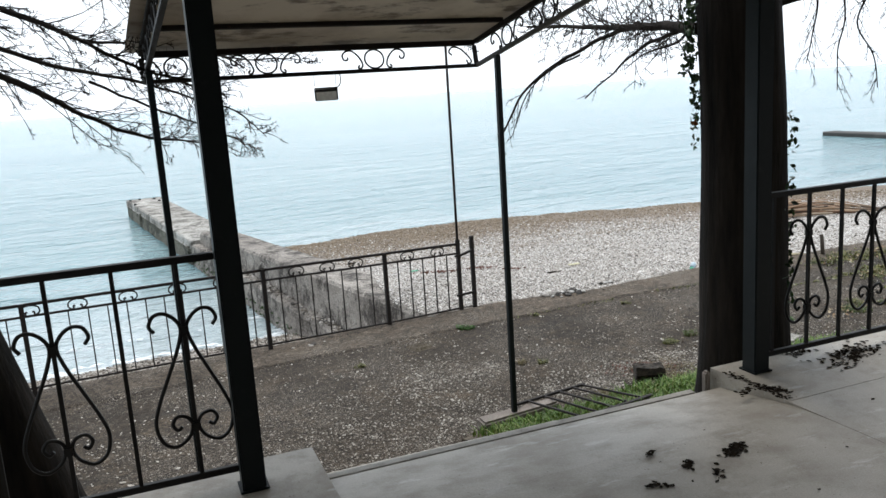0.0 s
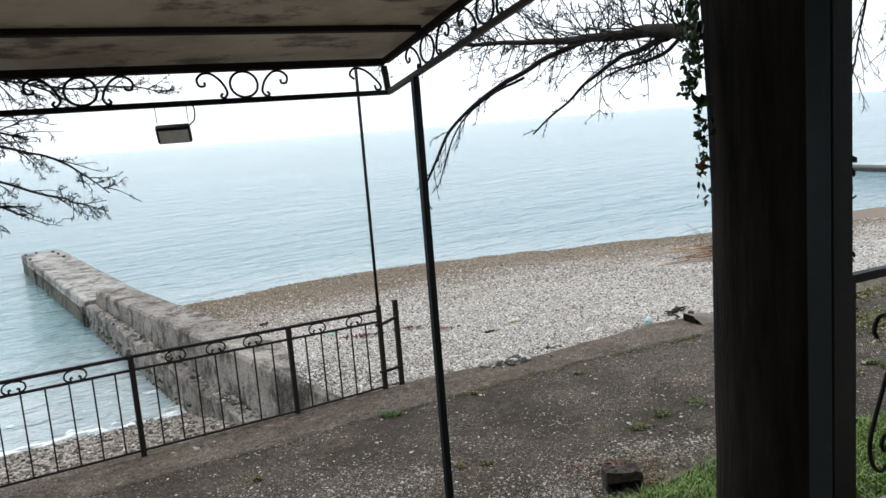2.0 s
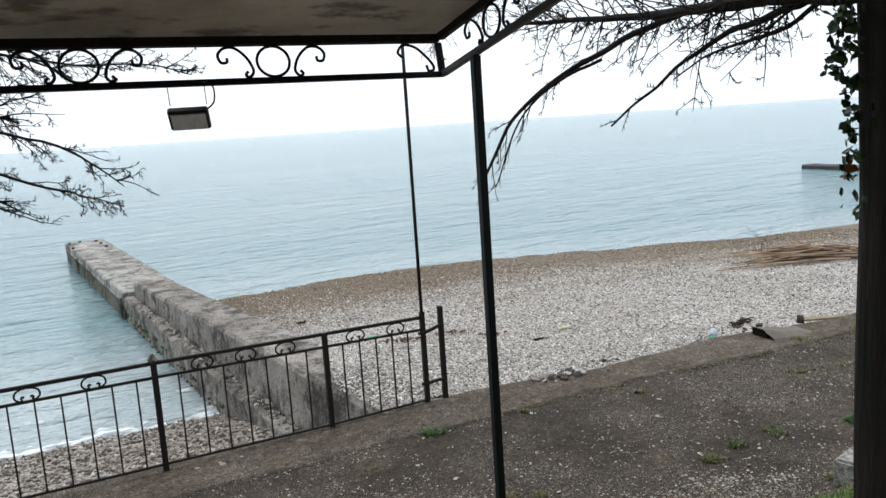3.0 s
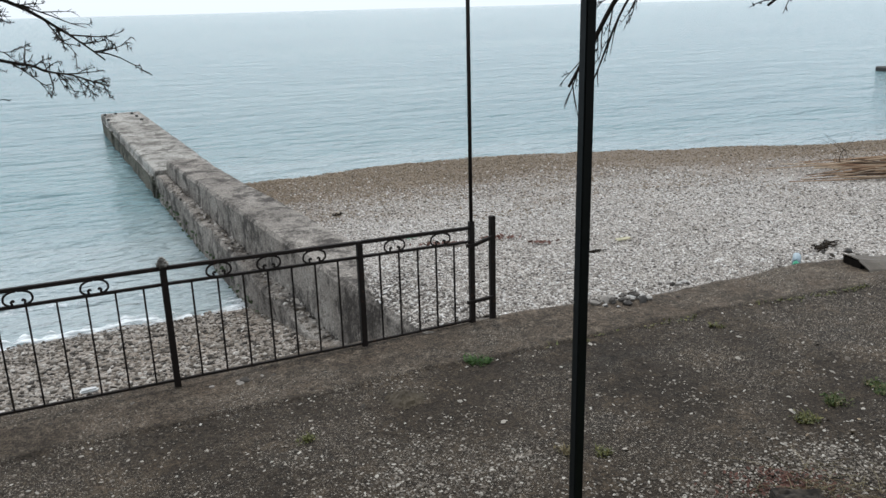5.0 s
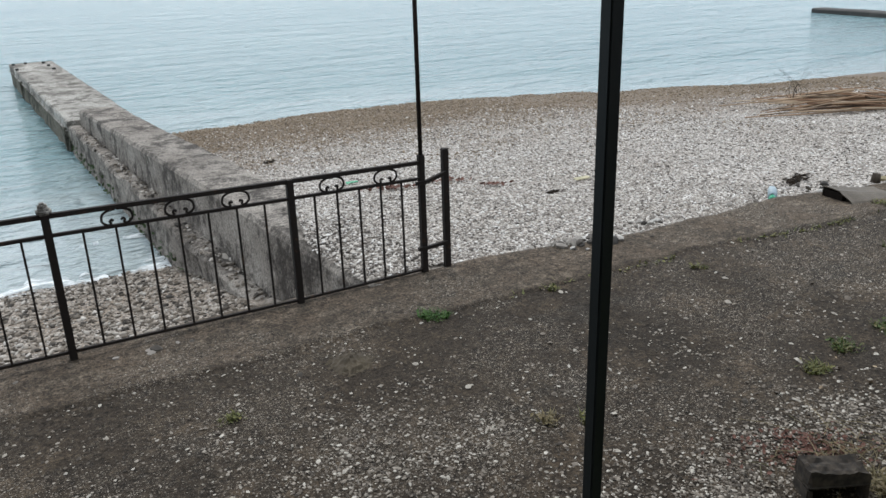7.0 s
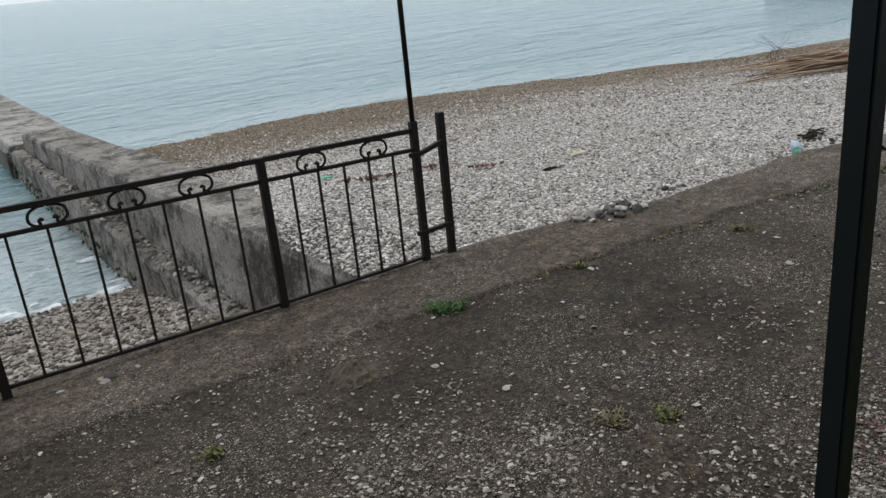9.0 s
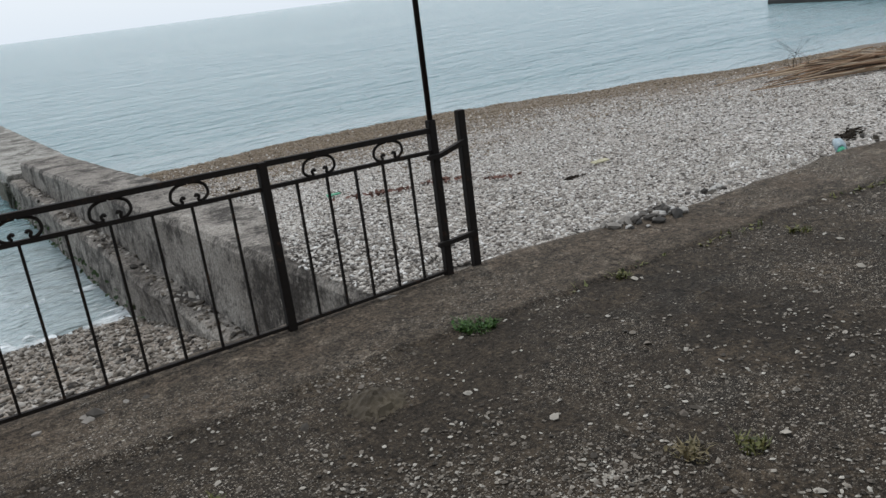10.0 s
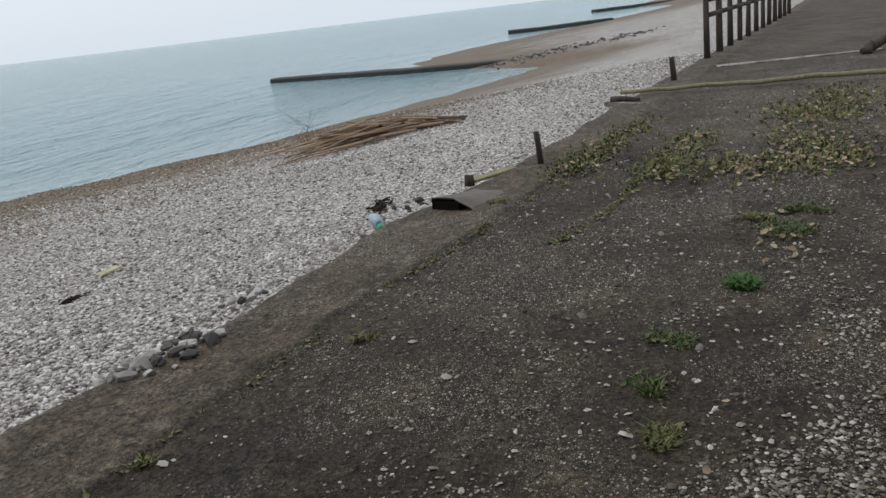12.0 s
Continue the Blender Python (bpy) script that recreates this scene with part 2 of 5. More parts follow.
M_IRON = m_paint("black_painted_iron", (0.012, 0.011, 0.010), (0.030, 0.022, 0.017))
M_RUST = m_paint("dark_rusty_iron", (0.016, 0.012, 0.010), (0.055, 0.030, 0.018), 0.65)
M_POST = m_paint("dark_green_black_steel", (0.0065, 0.0095, 0.010), (0.014, 0.016, 0.016), 0.42)
M_GREYPAINT = m_paint("grey_painted_steel", (0.10, 0.095, 0.09), (0.06, 0.05, 0.045), 0.5)


def m_bark(name, a, b):
    m = Mat(name, 0.95, spec=0.2)
    ridges = m.noise(9, 6, 0.65, stretch=(1, 1, 0.13))
    fine = m.noise(40, 4, 0.7, stretch=(1, 1, 0.25))
    m.colour(m.mix(m.ramp(ridges, (0.35, BLACK), (0.65, WHITE)), a, b))
    m.bump(ridges, 0.9, 0.03).bump(fine, 0.5, 0.006)
    return m.m


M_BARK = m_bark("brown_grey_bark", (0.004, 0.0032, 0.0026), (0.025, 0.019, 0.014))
M_TWIG = m_bark("dark_twig_bark", (0.012, 0.010, 0.008), (0.032, 0.025, 0.019))
M_WOODPOST = m_bark("dark_weathered_wood", (0.04, 0.032, 0.025), (0.10, 0.08, 0.062))


def m_leafy(name, *cols, rough=0.55, single=False):
    m = Mat(name, rough, spec=0.3)
    n = len(cols) - 1
    m.colour(m.ramp(m.per_object() if single else m.per_island(), *[(i / n, c) for i, c in enumerate(cols)]))
    return m.m


M_TUFT = m_leafy("dark_green_grass", (0.025, 0.07, 0.012), (0.05, 0.12, 0.022), (0.09, 0.16, 0.035))
M_GRASS = m_leafy("fresh_grass", (0.055, 0.11, 0.016), (0.10, 0.19, 0.03), (0.16, 0.26, 0.045), (0.23, 0.24, 0.08))
M_WEED = m_leafy("roadside_weeds", (0.03, 0.06, 0.014), (0.06, 0.10, 0.022), (0.12, 0.135, 0.04), (0.14, 0.11, 0.05))
M_DRYGRASS = m_leafy("dry_grass", (0.16, 0.125, 0.06), (0.24, 0.19, 0.10), (0.12, 0.11, 0.05))
M_MOSS = m_leafy("yellow_green_low_weeds", (0.055, 0.065, 0.018), (0.115, 0.12, 0.032), (0.20, 0.18, 0.06))
M_LEAF = m_leafy("fallen_brown_leaves", (0.20, 0.125, 0.068), (0.33, 0.235, 0.14), (0.46, 0.37, 0.25), (0.12, 0.08, 0.05), rough=0.8)
M_IVY = m_leafy("ivy_leaves", (0.012, 0.028, 0.010), (0.025, 0.055, 0.018), (0.05, 0.10, 0.025), rough=0.4)
M_IVYRED = m_leafy("browned_ivy_leaf", (0.16, 0.05, 0.015), (0.22, 0.08, 0.025), rough=0.6)
M_CANE = m_leafy("dry_tan_canes", (0.10, 0.055, 0.033), (0.25, 0.145, 0.085), (0.38, 0.255, 0.16), (0.54, 0.42, 0.30), (0.06, 0.038, 0.026), rough=0.7, single=True)


def m_soil():
    m = Mat("damp_soil", 0.95)
    n = m.noise(3, 6, 0.7)
    m.colour(m.mix(m.ramp(n, (0.35, BLACK), (0.65, WHITE)), (0.055, 0.043, 0.03), (0.12, 0.095, 0.062)))
    m.bump(m.noise(25, 5, 0.7), 0.7, 0.02)
    return m.m


def m_sheet():
    """The canopy's thin pale sheet: stained, and letting some daylight through."""
    m = Mat("stained_white_roof_sheet", 0.5)
    big = m.noise(1.6, 6, 0.65)
    streak = m.noise(3.0, 7, 0.7, stretch=(0.8, 1.5, 1))
    col = m.mix(m.ramp(big, (0.42, BLACK), (0.68, WHITE)), (0.58, 0.52, 0.43), (0.33, 0.275, 0.205))
    col = m.mix(m.ramp(streak, (0.52, BLACK), (0.62, (0.85, 0.85, 0.85))), col, (0.115, 0.082, 0.052))
    m.colour(col)
    tr = m.t.nodes.new("ShaderNodeBsdfTranslucent")
    m.link(col, tr.inputs["Color"])
    mixed = m.t.nodes.new("ShaderNodeMixShader")
    mixed.inputs[0].default_value = 0.16
    out = m.t.nodes["Material Output"]
    m.link(m.b.outputs[0], mixed.inputs[1])
    m.link(tr.outputs[0], mixed.inputs[2])
    m.link(mixed.outputs[0], out.inputs["Surface"])
    m.bump(big, 0.3, 0.02)
    return m.m


def m_plain(name, col, rough=0.6, spec=0.5, var=0.25):
    m = Mat(name, rough, spec=spec)
    n = m.noise(22, 4)
    dark = tuple(c * (1 - var) for c in col)
    m.colour(m.mix(m.ramp(n, (0.35, BLACK), (0.65, WHITE)), dark, col)).bump(n, 0.15, 0.004)
    return m.m


M_ROAD, M_BEACH, M_SEA, M_SOIL, M_SHEET = m_road(), m_pebble_ground(), m_sea(), m_soil(), m_sheet()
M_BRICK = m_plain("red_brown_brick", (0.062, 0.048, 0.035), 0.95, var=0.75)
M_LAMP = m_plain("black_lamp_housing", (0.015, 0.015, 0.016), 0.45)
M_LAMPGLASS = m_plain("grey_lamp_reflector", (0.85, 0.85, 0.83), 0.25)


def m_foam():
    """Lacy white foam: broken up by clear gaps."""
    m = Mat("white_foam", 0.7)
    m.colour((0.80, 0.83, 0.83))
    lace = m.ramp(m.noise(2.6, 6, 0.7, stretch=(0.6, 1.6, 1)), (0.42, BLACK), (0.60, (0.95, 0.95, 0.95)))
    clear = m.t.nodes.new("ShaderNodeBsdfTransparent")
    mixed = m.t.nodes.new("ShaderNodeMixShader")
    m.link(lace, mixed.inputs[0])
    m.link(clear.outputs[0], mixed.inputs[1])
    m.link(m.b.outputs[0], mixed.inputs[2])
    m.link(mixed.outputs[0], m.t.nodes["Material Output"].inputs["Surface"])
    return m.m


M_FOAM = m_foam()
M_DEBRIS = m_plain("dark_wet_leaf_litter", (0.026, 0.018, 0.011), 0.95, spec=0.1, var=0.5)
M_GREEN = m_plain("green_plastic", (0.03, 0.36, 0.19), 0.35)
M_PALEBLUE = m_plain("pale_blue_plastic", (0.34, 0.43, 0.47), 0.3)
M_WHITE = m_plain("white_plastic_scrap", (0.66, 0.66, 0.64), 0.5)
M_STRAW = m_plain("pale_straw_scrap", (0.52, 0.47, 0.31), 0.8)
M_REDCLOTH = m_plain("faded_red_scrap", (0.17, 0.082, 0.06), 0.9)
M_LOG = m_plain("yellowish_bare_pole", (0.30, 0.25, 0.14), 0.8, var=0.4)
# near-black: stands for the shade inside the hollow under the edging
M_HOLE = m_plain("hollow_shade_soil", (0.012, 0.009, 0.007), 0.95, spec=0.1)
M_ALGAE = m_plain("green_algae", (0.06, 0.10, 0.03), 0.6, var=0.5)

# ---- mesh helpers ----


def part(name, bm, material, parent=None, label=""):
    """Links a bmesh as one mesh object, under its thing if it has one."""
    me = bpy.data.meshes.new(name)
    bm.to_mesh(me)
    bm.free()
    me.materials.append(material)
    ob = new(name, me)
    ob.parent = parent
    return tagged(ob, label)


def thing(name, label, category, at=None, group=""):
    ob = new(name)
    ob.empty_display_size = 0.1
    if at is not None:
        ob.matrix_basis = at
    return tagged(ob, label, category, group)


def box(bm, lo, hi, m=None, bevel=0.0, jitter=0.0):
    """An upright box between two corners, its edges taken off by bevel."""
    lo, hi = Vector(lo), Vector(hi)
    made = bmesh.ops.create_cube(bm, size=1.0)["verts"]
    for v in made:
        v.co = Vector([(lo[i] + hi[i]) / 2 + v.co[i] * (hi[i] - lo[i]) for i in range(3)])
        if jitter:
            v.co += Vector([random.uniform(-jitter, jitter) for _ in range(3)])
    if bevel:
        edges = {e for v in made for e in v.link_edges}
        made = bmesh.ops.bevel(bm, geom=list(edges), offset=bevel, segments=2, affect="EDGES")["verts"]
    if m is not None:
        bmesh.ops.transform(bm, matrix=m, verts=made)
    return bm


def smooth_line(points, per=6):
    """A Catmull-Rom line through points."""
    p = [Vector(q) for q in points]
    if len(p) < 3:
        return p
    p = [p[0] * 2 - p[1], *p, p[-1] * 2 - p[-2]]
    out = []
    for i in range(1, len(p) - 2):
        a, b, c, d = p[i - 1:i + 3]
        for k in range(per):
            s = k / per
            out.append(0.5 * (2 * b + (c - a) * s + (2 * a - 5 * b + 4 * c - d) * s * s + (3 * b - a - 3 * c + d) * s ** 3))
    out.append(p[-2])
    return out


def tube(bm, points, r0, r1=None, sides=6, rough=0.0):
    """A round bar along a line, tapering from r0 to r1, closed at both ends."""
    r1 = r0 if r1 is None else r1
    pts = [Vector(q) for q in points]
    n = len(pts)
    up, rings = None, []
    for i, q in enumerate(pts):
        d = (pts[min(i + 1, n - 1)] - pts[max(i - 1, 0)]).normalized()
        if up is None:
            up = Vector((0, 0, 1)) if abs(d.z) < 0.9 else Vector((1, 0, 0))
        side = d.cross(up)
        side.normalize()
        up = side.cross(d)
        r = r0 + (r1 - r0) * i / max(n - 1, 1)
        ring = []
        for k in range(sides):
            a = 2 * math.pi * (k + 0.5) / sides
            rr = r * (1 + (noise.noise(q * 3 + Vector((k * 1.7, 0, 0))) * rough if rough else 0))
            ring.append(bm.verts.new(q + (side * math.cos(a) + up * math.sin(a)) * rr))
        rings.append(ring)
    for a, b in zip(rings, rings[1:]):
        for k in range(sides):
            f = bm.faces.new((a[k], a[(k + 1) % sides], b[(k + 1) % sides], b[k]))
            f.smooth = sides > 4
    bm.faces.new(rings[0][::-1])
    bm.faces.new(rings[-1])
    return bm


def bar(a, b, r, sides=4):
    return tube(bmesh.new(), [a, b], r, sides=sides)


def sheet_mesh(name, xs, ys, height, material, attr=None):
    """A heightfield over the grid xs, ys(x): vertex rows run along x."""
    verts, faces, vals = [], [], []
    for i, x in enumerate(xs):
        for j, y in enumerate(ys(x)):
            verts.append((x, y, height(x, y)))
            if attr:
                vals.append(attr(x, y))
    n = len(ys(xs[0]))
    for i in range(len(xs) - 1):
        for j in range(n - 1):
            a = i * n + j
            faces.append((a, a + n, a + n + 1, a + 1))
    me = bpy.data.meshes.new(name)
    me.from_pydata(verts, [], faces)
    me.polygons.foreach_set("use_smooth", [True] * len(faces))
    me.materials.append(material)
    if attr:
        me.attributes.new("wet", "FLOAT", "POINT").data.foreach_set("value", vals)
    return tagged(new(name, me), kind="structure")


ICO = bmesh.new()
bmesh.ops.create_icosphere(ICO, subdivisions=1, radius=1.0)
ICO_V = np.array([v.co[:] for v in ICO.verts])
ICO_F = np.array([[v.index for v in f.verts] for f in ICO.faces])
ICO.free()
HEX_V = np.array([(math.cos(a), math.sin(a), 0.15 * (-1) ** i) for i, a in enumerate(math.pi / 3 * k for k in range(6))] + [(0.1, 0.1, 1), (0, 0, -1)])
HEX_F = np.array([(i, (i + 1) % 6, 6) for i in range(6)] + [((i + 1) % 6, i, 7) for i in range(6)])
OCT_V = np.array([(1, 0, 0), (-1, 0, 0), (0, 1, 0), (0, -1, 0), (0, 0, 1), (0, 0, -1)], float)
OCT_F = np.array([(0, 2, 4), (2, 1, 4), (1, 3, 4), (3, 0, 4), (2, 0, 5), (1, 2, 5), (3, 1, 5), (0, 3, 5)])


def stones(name, rows, material, label, category="pebbles", flat=0.5, smooth=True, base="ico"):
    """Loose stones, one mesh: rows of x, y, z, size, each from a base shape."""
    base_v, base_f = {"ico": (ICO_V, ICO_F), "oct": (OCT_V, OCT_F), "hex": (HEX_V, HEX_F)}[base]
    rng = np.random.default_rng(len(rows))
    rows = np.asarray(rows, float)
    n = len(rows)
    s = rows[:, 3:4] * np.stack([rng.uniform(0.75, 1.3, n), rng.uniform(0.6, 1.0, n), rng.uniform(0.7, 1.2, n) * flat], 1)
    v = base_v[None] * (1 + rng.uniform(-0.28, 0.28, (n, len(base_v), 1))) * s[:, None] * 0.5
    a = rng.uniform(0, 2 * math.pi, n)
    tilt = rng.normal(0, 0.25, n)
    c, si = np.cos(a)[:, None], np.sin(a)[:, None]
    z = v[:, :, 2] + np.sin(tilt)[:, None] * v[:, :, 0]
    x = v[:, :, 0] * c - v[:, :, 1] * si + rows[:, 0:1]
    y = v[:, :, 0] * si + v[:, :, 1] * c + rows[:, 1:2]
    z = z + rows[:, 2:3]
    verts = np.stack([x, y, z], 2).reshape(-1, 3)
    faces = (base_f[None] + (np.arange(n) * len(base_v))[:, None, None]).reshape(-1, 3)
    me = bpy.data.meshes.new(name)
    me.vertices.add(len(verts))
    me.vertices.foreach_set("co", verts.ravel())
    me.loops.add(len(faces) * 3)
    me.loops.foreach_set("vertex_index", faces.ravel().astype(np.int32))
    me.polygons.add(len(faces))
    me.polygons.foreach_set("loop_start", np.arange(len(faces), dtype=np.int32) * 3)
    me.polygons.foreach_set("use_smooth", np.full(len(faces), smooth))
    me.update(calc_edges=True)
    me.materials.append(material)
    return tagged(new(name, me), label, category, kind="stuff")


def blades(bm, at, count, spread, height, width=0.006, lean=0.5, down=0.01):
    """Grass blades standing round a point."""
    for _ in range(count):
        a, r = random.uniform(0, 6.283), spread * math.sqrt(random.random())
        p = Vector(at) + Vector((math.cos(a) * r, math.sin(a) * r, -down))
        blade(bm, p, height * random.uniform(0.5, 1.15), width, lean)


def blade(bm, p, h, width, lean):
    a = random.uniform(0, 6.283)
    side = Vector((math.cos(a), math.sin(a), 0)) * width
    out = Vector((-math.sin(a), math.cos(a), 0)) * h * random.uniform(0, lean)
    mid = p + out * 0.4 + Vector((0, 0, h * 0.6))
    tip = p + out * 1.1 + Vector((0, 0, h * random.uniform(0.75, 1.0)))
    v = [bm.verts.new(q) for q in (p - side, p + side, mid + side * 0.7, mid - side * 0.7, tip)]
    bm.faces.new((v[0], v[1], v[2], v[3]))
    bm.faces.new((v[3], v[2], v[4]))


def leaf(bm, p, size, tilt=0.4):
    """A small curled leaf lying or hanging at p."""
    m = Matrix.Translation(p) @ Euler((random.gauss(0, tilt), random.gauss(0, tilt), random.uniform(0, 6.283))).to_matrix().to_4x4()
    s = size
    pts = [(-0.5 * s, 0, 0.05 * s), (-0.15 * s, 0.32 * s, 0.1 * s), (0.3 * s, 0.22 * s, 0.06 * s), (0.55 * s, 0, 0.12 * s), (0.3 * s, -0.22 * s, 0.06 * s), (-0.15 * s, -0.32 * s, 0.1 * s)]
    c = bm.verts.new(m @ Vector((0, 0, 0)))
    v = [bm.verts.new(m @ Vector(q)) for q in pts]
    for a, b in zip(v, v[1:] + v[:1]):
        bm.faces.new((c, a, b))

# ---- the lie of the land ----
ROAD_Z, SEA_Z, FENCE_Y = -1.28, -2.8, 10.24


def lerp_table(x, table):
    if x <= table[0][0]:
        return table[0][1]
    for (a, u), (b, v) in zip(table, table[1:]):
        if x <= b:
            return u + (v - u) * (x - a) / (b - a)
    return table[-1][1]


EDGE = ((-60, 10.9), (0, 10.5), (5, 10.36), (6.4, 10.25), (7.6, 10.03), (9.8, 9.93), (11.5, 9.55), (15.3, 9.25), (19.4, 8.85), (40, 6.8), (120, 0))
WATER = ((-60, 19), (0, 16.0), (5.45, 15.9), (5.55, 24.6), (7, 25.4), (13.8, 25.1), (17.2, 23.9), (24, 20.9), (33, 18.8), (42.3, 17.4), (43.5, 20.0), (48, 26.0), (53.7, 29.2), (63, 30.4), (88, 27.0), (110, 24), (140, 22), (150, 30), (198, 34), (400, 20))


def edge_y(x):
    return lerp_table(x, EDGE) + 0.07 * noise.noise(Vector((x * 1.3, 0, 3))) + 0.04 * noise.noise(Vector((x * 5, 0, 9)))


def water_y(x):
    return lerp_table(x, WATER)


def beach_z(x, y):
    """Height of the shingle: a gentle top, then a steeper face into the water."""
    e, w = lerp_table(x, EDGE), water_y(x)
    d = (y - e) / max(w - e, 1)
    top = -1.40 if x > 5.5 else -1.72
    if x < 5.5:
        z = top + (SEA_Z - top) * d
    else:
        z = top + (SEA_Z - top) * (0.75 * d + 0.25 * max(d - 0.2, 0) / 0.8 if d < 1 else d)
    if d > 1:
        z = SEA_Z - 0.12 * (y - w)
    if 5.5 < x < 8.5:
        z += 0.24 * min(1, (8.5 - x) / 2) * max(0, min(1, (15.5 - y) / 3))
    z += 0.05 * noise.noise(Vector((x * 0.35, y * 0.5, 0))) + 0.02 * noise.noise(Vector((x * 1.5, y * 1.5, 5)))
    return max(z, -6.0)


def road_z(x, y):
    return ROAD_Z + 0.018 * noise.noise(Vector((x * 0.7, y * 0.7, 0))) + 0.006 * noise.noise(Vector((x * 3, y * 3, 2)))


def spaced(*runs):
    out = []
    for a, b, n in runs:
        out += [a + (b - a) * i / n for i in range(n)]
    return out + [runs[-1][1]]


# road: one sheet with a broken edge towards the shingle
XS = spaced((-60, -4, 20), (-4, 14, 150), (14, 30, 60), (30, 120, 40))


MARGIN = ((-60, 10.2), (0, 9.75), (4.6, 9.56), (6.3, 9.44), (7.8, 9.38), (9.65, 9.12), (11.6, 8.94), (20, 8.2), (120, -1))


def margin_y(x):
    """The line where the asphalt meets its brown margin."""
    return lerp_table(x, MARGIN) + 0.05 * noise.noise(Vector((x * 1.1, 4, 0))) + 0.025 * noise.noise(Vector((x * 5, 7, 0)))


def road_rows(x):
    e, g = edge_y(x), margin_y(x)
    a, b = g - 0.09, g + 0.09
    return [-40, -10, 2] + [2 + (a - 2) * i / 50 for i in range(1, 51)] + [a + (b - a) * i / 8 for i in range(1, 9)] + [b + (e - b) * i / 10 for i in range(1, 11)] + [e + 0.03]


def road_height(x, y):
    e, g = edge_y(x), margin_y(x)
    step = 0.014 * min(1, max(0, (y - g) / 0.05 + 0.5))
    return road_z(x, y) + step - (0.22 if y > e + 0.01 else 0.014 if y > e - 0.01 else 0)


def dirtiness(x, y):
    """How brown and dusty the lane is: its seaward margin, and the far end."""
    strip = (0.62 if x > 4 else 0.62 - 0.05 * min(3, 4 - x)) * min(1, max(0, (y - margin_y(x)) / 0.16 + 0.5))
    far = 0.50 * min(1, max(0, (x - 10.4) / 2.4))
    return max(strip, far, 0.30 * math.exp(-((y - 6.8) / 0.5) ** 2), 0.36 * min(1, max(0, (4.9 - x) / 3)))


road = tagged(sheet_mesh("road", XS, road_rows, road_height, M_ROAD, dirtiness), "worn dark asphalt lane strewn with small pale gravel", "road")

BX = spaced((-60, -4, 20), (-4, 4.85, 50), (4.95, 26, 150), (26, 60, 60), (60, 400, 60))


def beach_rows(x):
    e, w = edge_y(x) - 0.05, water_y(x)
    return [e + (w + 4 - e) * (i / 90) for i in range(91)] + [w + 25, w + 60]


def wetness(x, y):
    if x < 5.5:
        return 0.50
    e, w = lerp_table(x, EDGE), water_y(x)
    return (y - e) / (w - e) - 0.05 + 0.07 * min(1, max(0, (x - 13) / 4)) - 0.12 * min(1, max(0, (x - 40) / 6))


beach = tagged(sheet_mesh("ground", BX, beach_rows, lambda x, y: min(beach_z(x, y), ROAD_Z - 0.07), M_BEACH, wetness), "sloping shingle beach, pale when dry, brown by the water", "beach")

# sea, out to the horizon
sea_x = [-4500, -1500, -500, -150] + spaced((-60, -10, 10), (-10, 30, 40), (30, 120, 20)) + [250, 600, 1500, 4500]


def cloudiness(x, y):
    """Sand stirred up near the shore."""
    d = max(0, y - water_y(x))
    return max(0, 1 - d / 9) if x < 5.5 else 0.45 * max(0, 1 - d / 5)


sea = tagged(sheet_mesh("water", sea_x, lambda x: [4, 10, 14, 15, 16, 17, 18, 19, 20, 21, 22, 23, 24, 25, 26, 27, 28, 30, 33, 37, 45, 70, 110, 200, 400, 900, 2000, 4800], lambda x, y: SEA_Z, M_SEA, cloudiness), "calm grey-green sea with small ripples", "sea")
# the land behind and beside, low and out of view
bm = bmesh.new()
box(bm, (-900, -900, -7.0), (900, -38, -1.36))
tagged(part("backdrop", bm, M_SOIL), "plain inland ground behind the terrace", "ground", kind="structure")

# ---- terrace and stairs (own axes: u along the edge, v towards the sea) ----
TM = pose(1.46, 4.347, 0, 0, 0, -6.1)


terrace = tagged(new("floor"), "grey worn concrete terrace floor in large slabs", "terrace", kind="structure")
terrace.matrix_basis = TM
GAP = 0.0013


def ramp_slab(lo, hi, drop):
    """A floor slab whose seaward edge is lower by drop."""
    bm = box(bmesh.new(), (lo[0] + GAP, lo[1] + GAP, -0.16), (hi[0] - GAP, hi[1] - GAP, 0), bevel=0.0012)
    for v in bm.verts:
        f = (v.co.y - lo[1]) / (hi[1] - lo[1])
        v.co.z -= drop * f
    return bm


for lo, hi, drop in (((-6, -4.0), (0.32, -2.45), 0), ((-6, -2.45), (-2.2, -0.9), 0), ((-2.2, -2.45), (0.32, -0.9), 0), ((-6, -0.9), (-2.2, 0.24), 0), ((-2.2, -0.9), (0.32, 0.24), 0),
                     ((0.32, -4.0), (2.62, -2.1), 0), 
                     ((2.62, -4.0), (5.2, -2.0), 0), ((2.62, -2.0), (4.6, -0.46), 0), ((4.6, -2.0), (6.8, -0.46), 0), ((5.2, -4.0), (9, -2.0), 0), ((6.8, -2.0), (9, -0.46), 0), ((2.62, -0.46), (5.0, 0.13), 0), ((5.0, -0.46), (9, 0.13), 0)):
    part("slab", ramp_slab(lo, hi, drop), M_TERRACE, terrace)
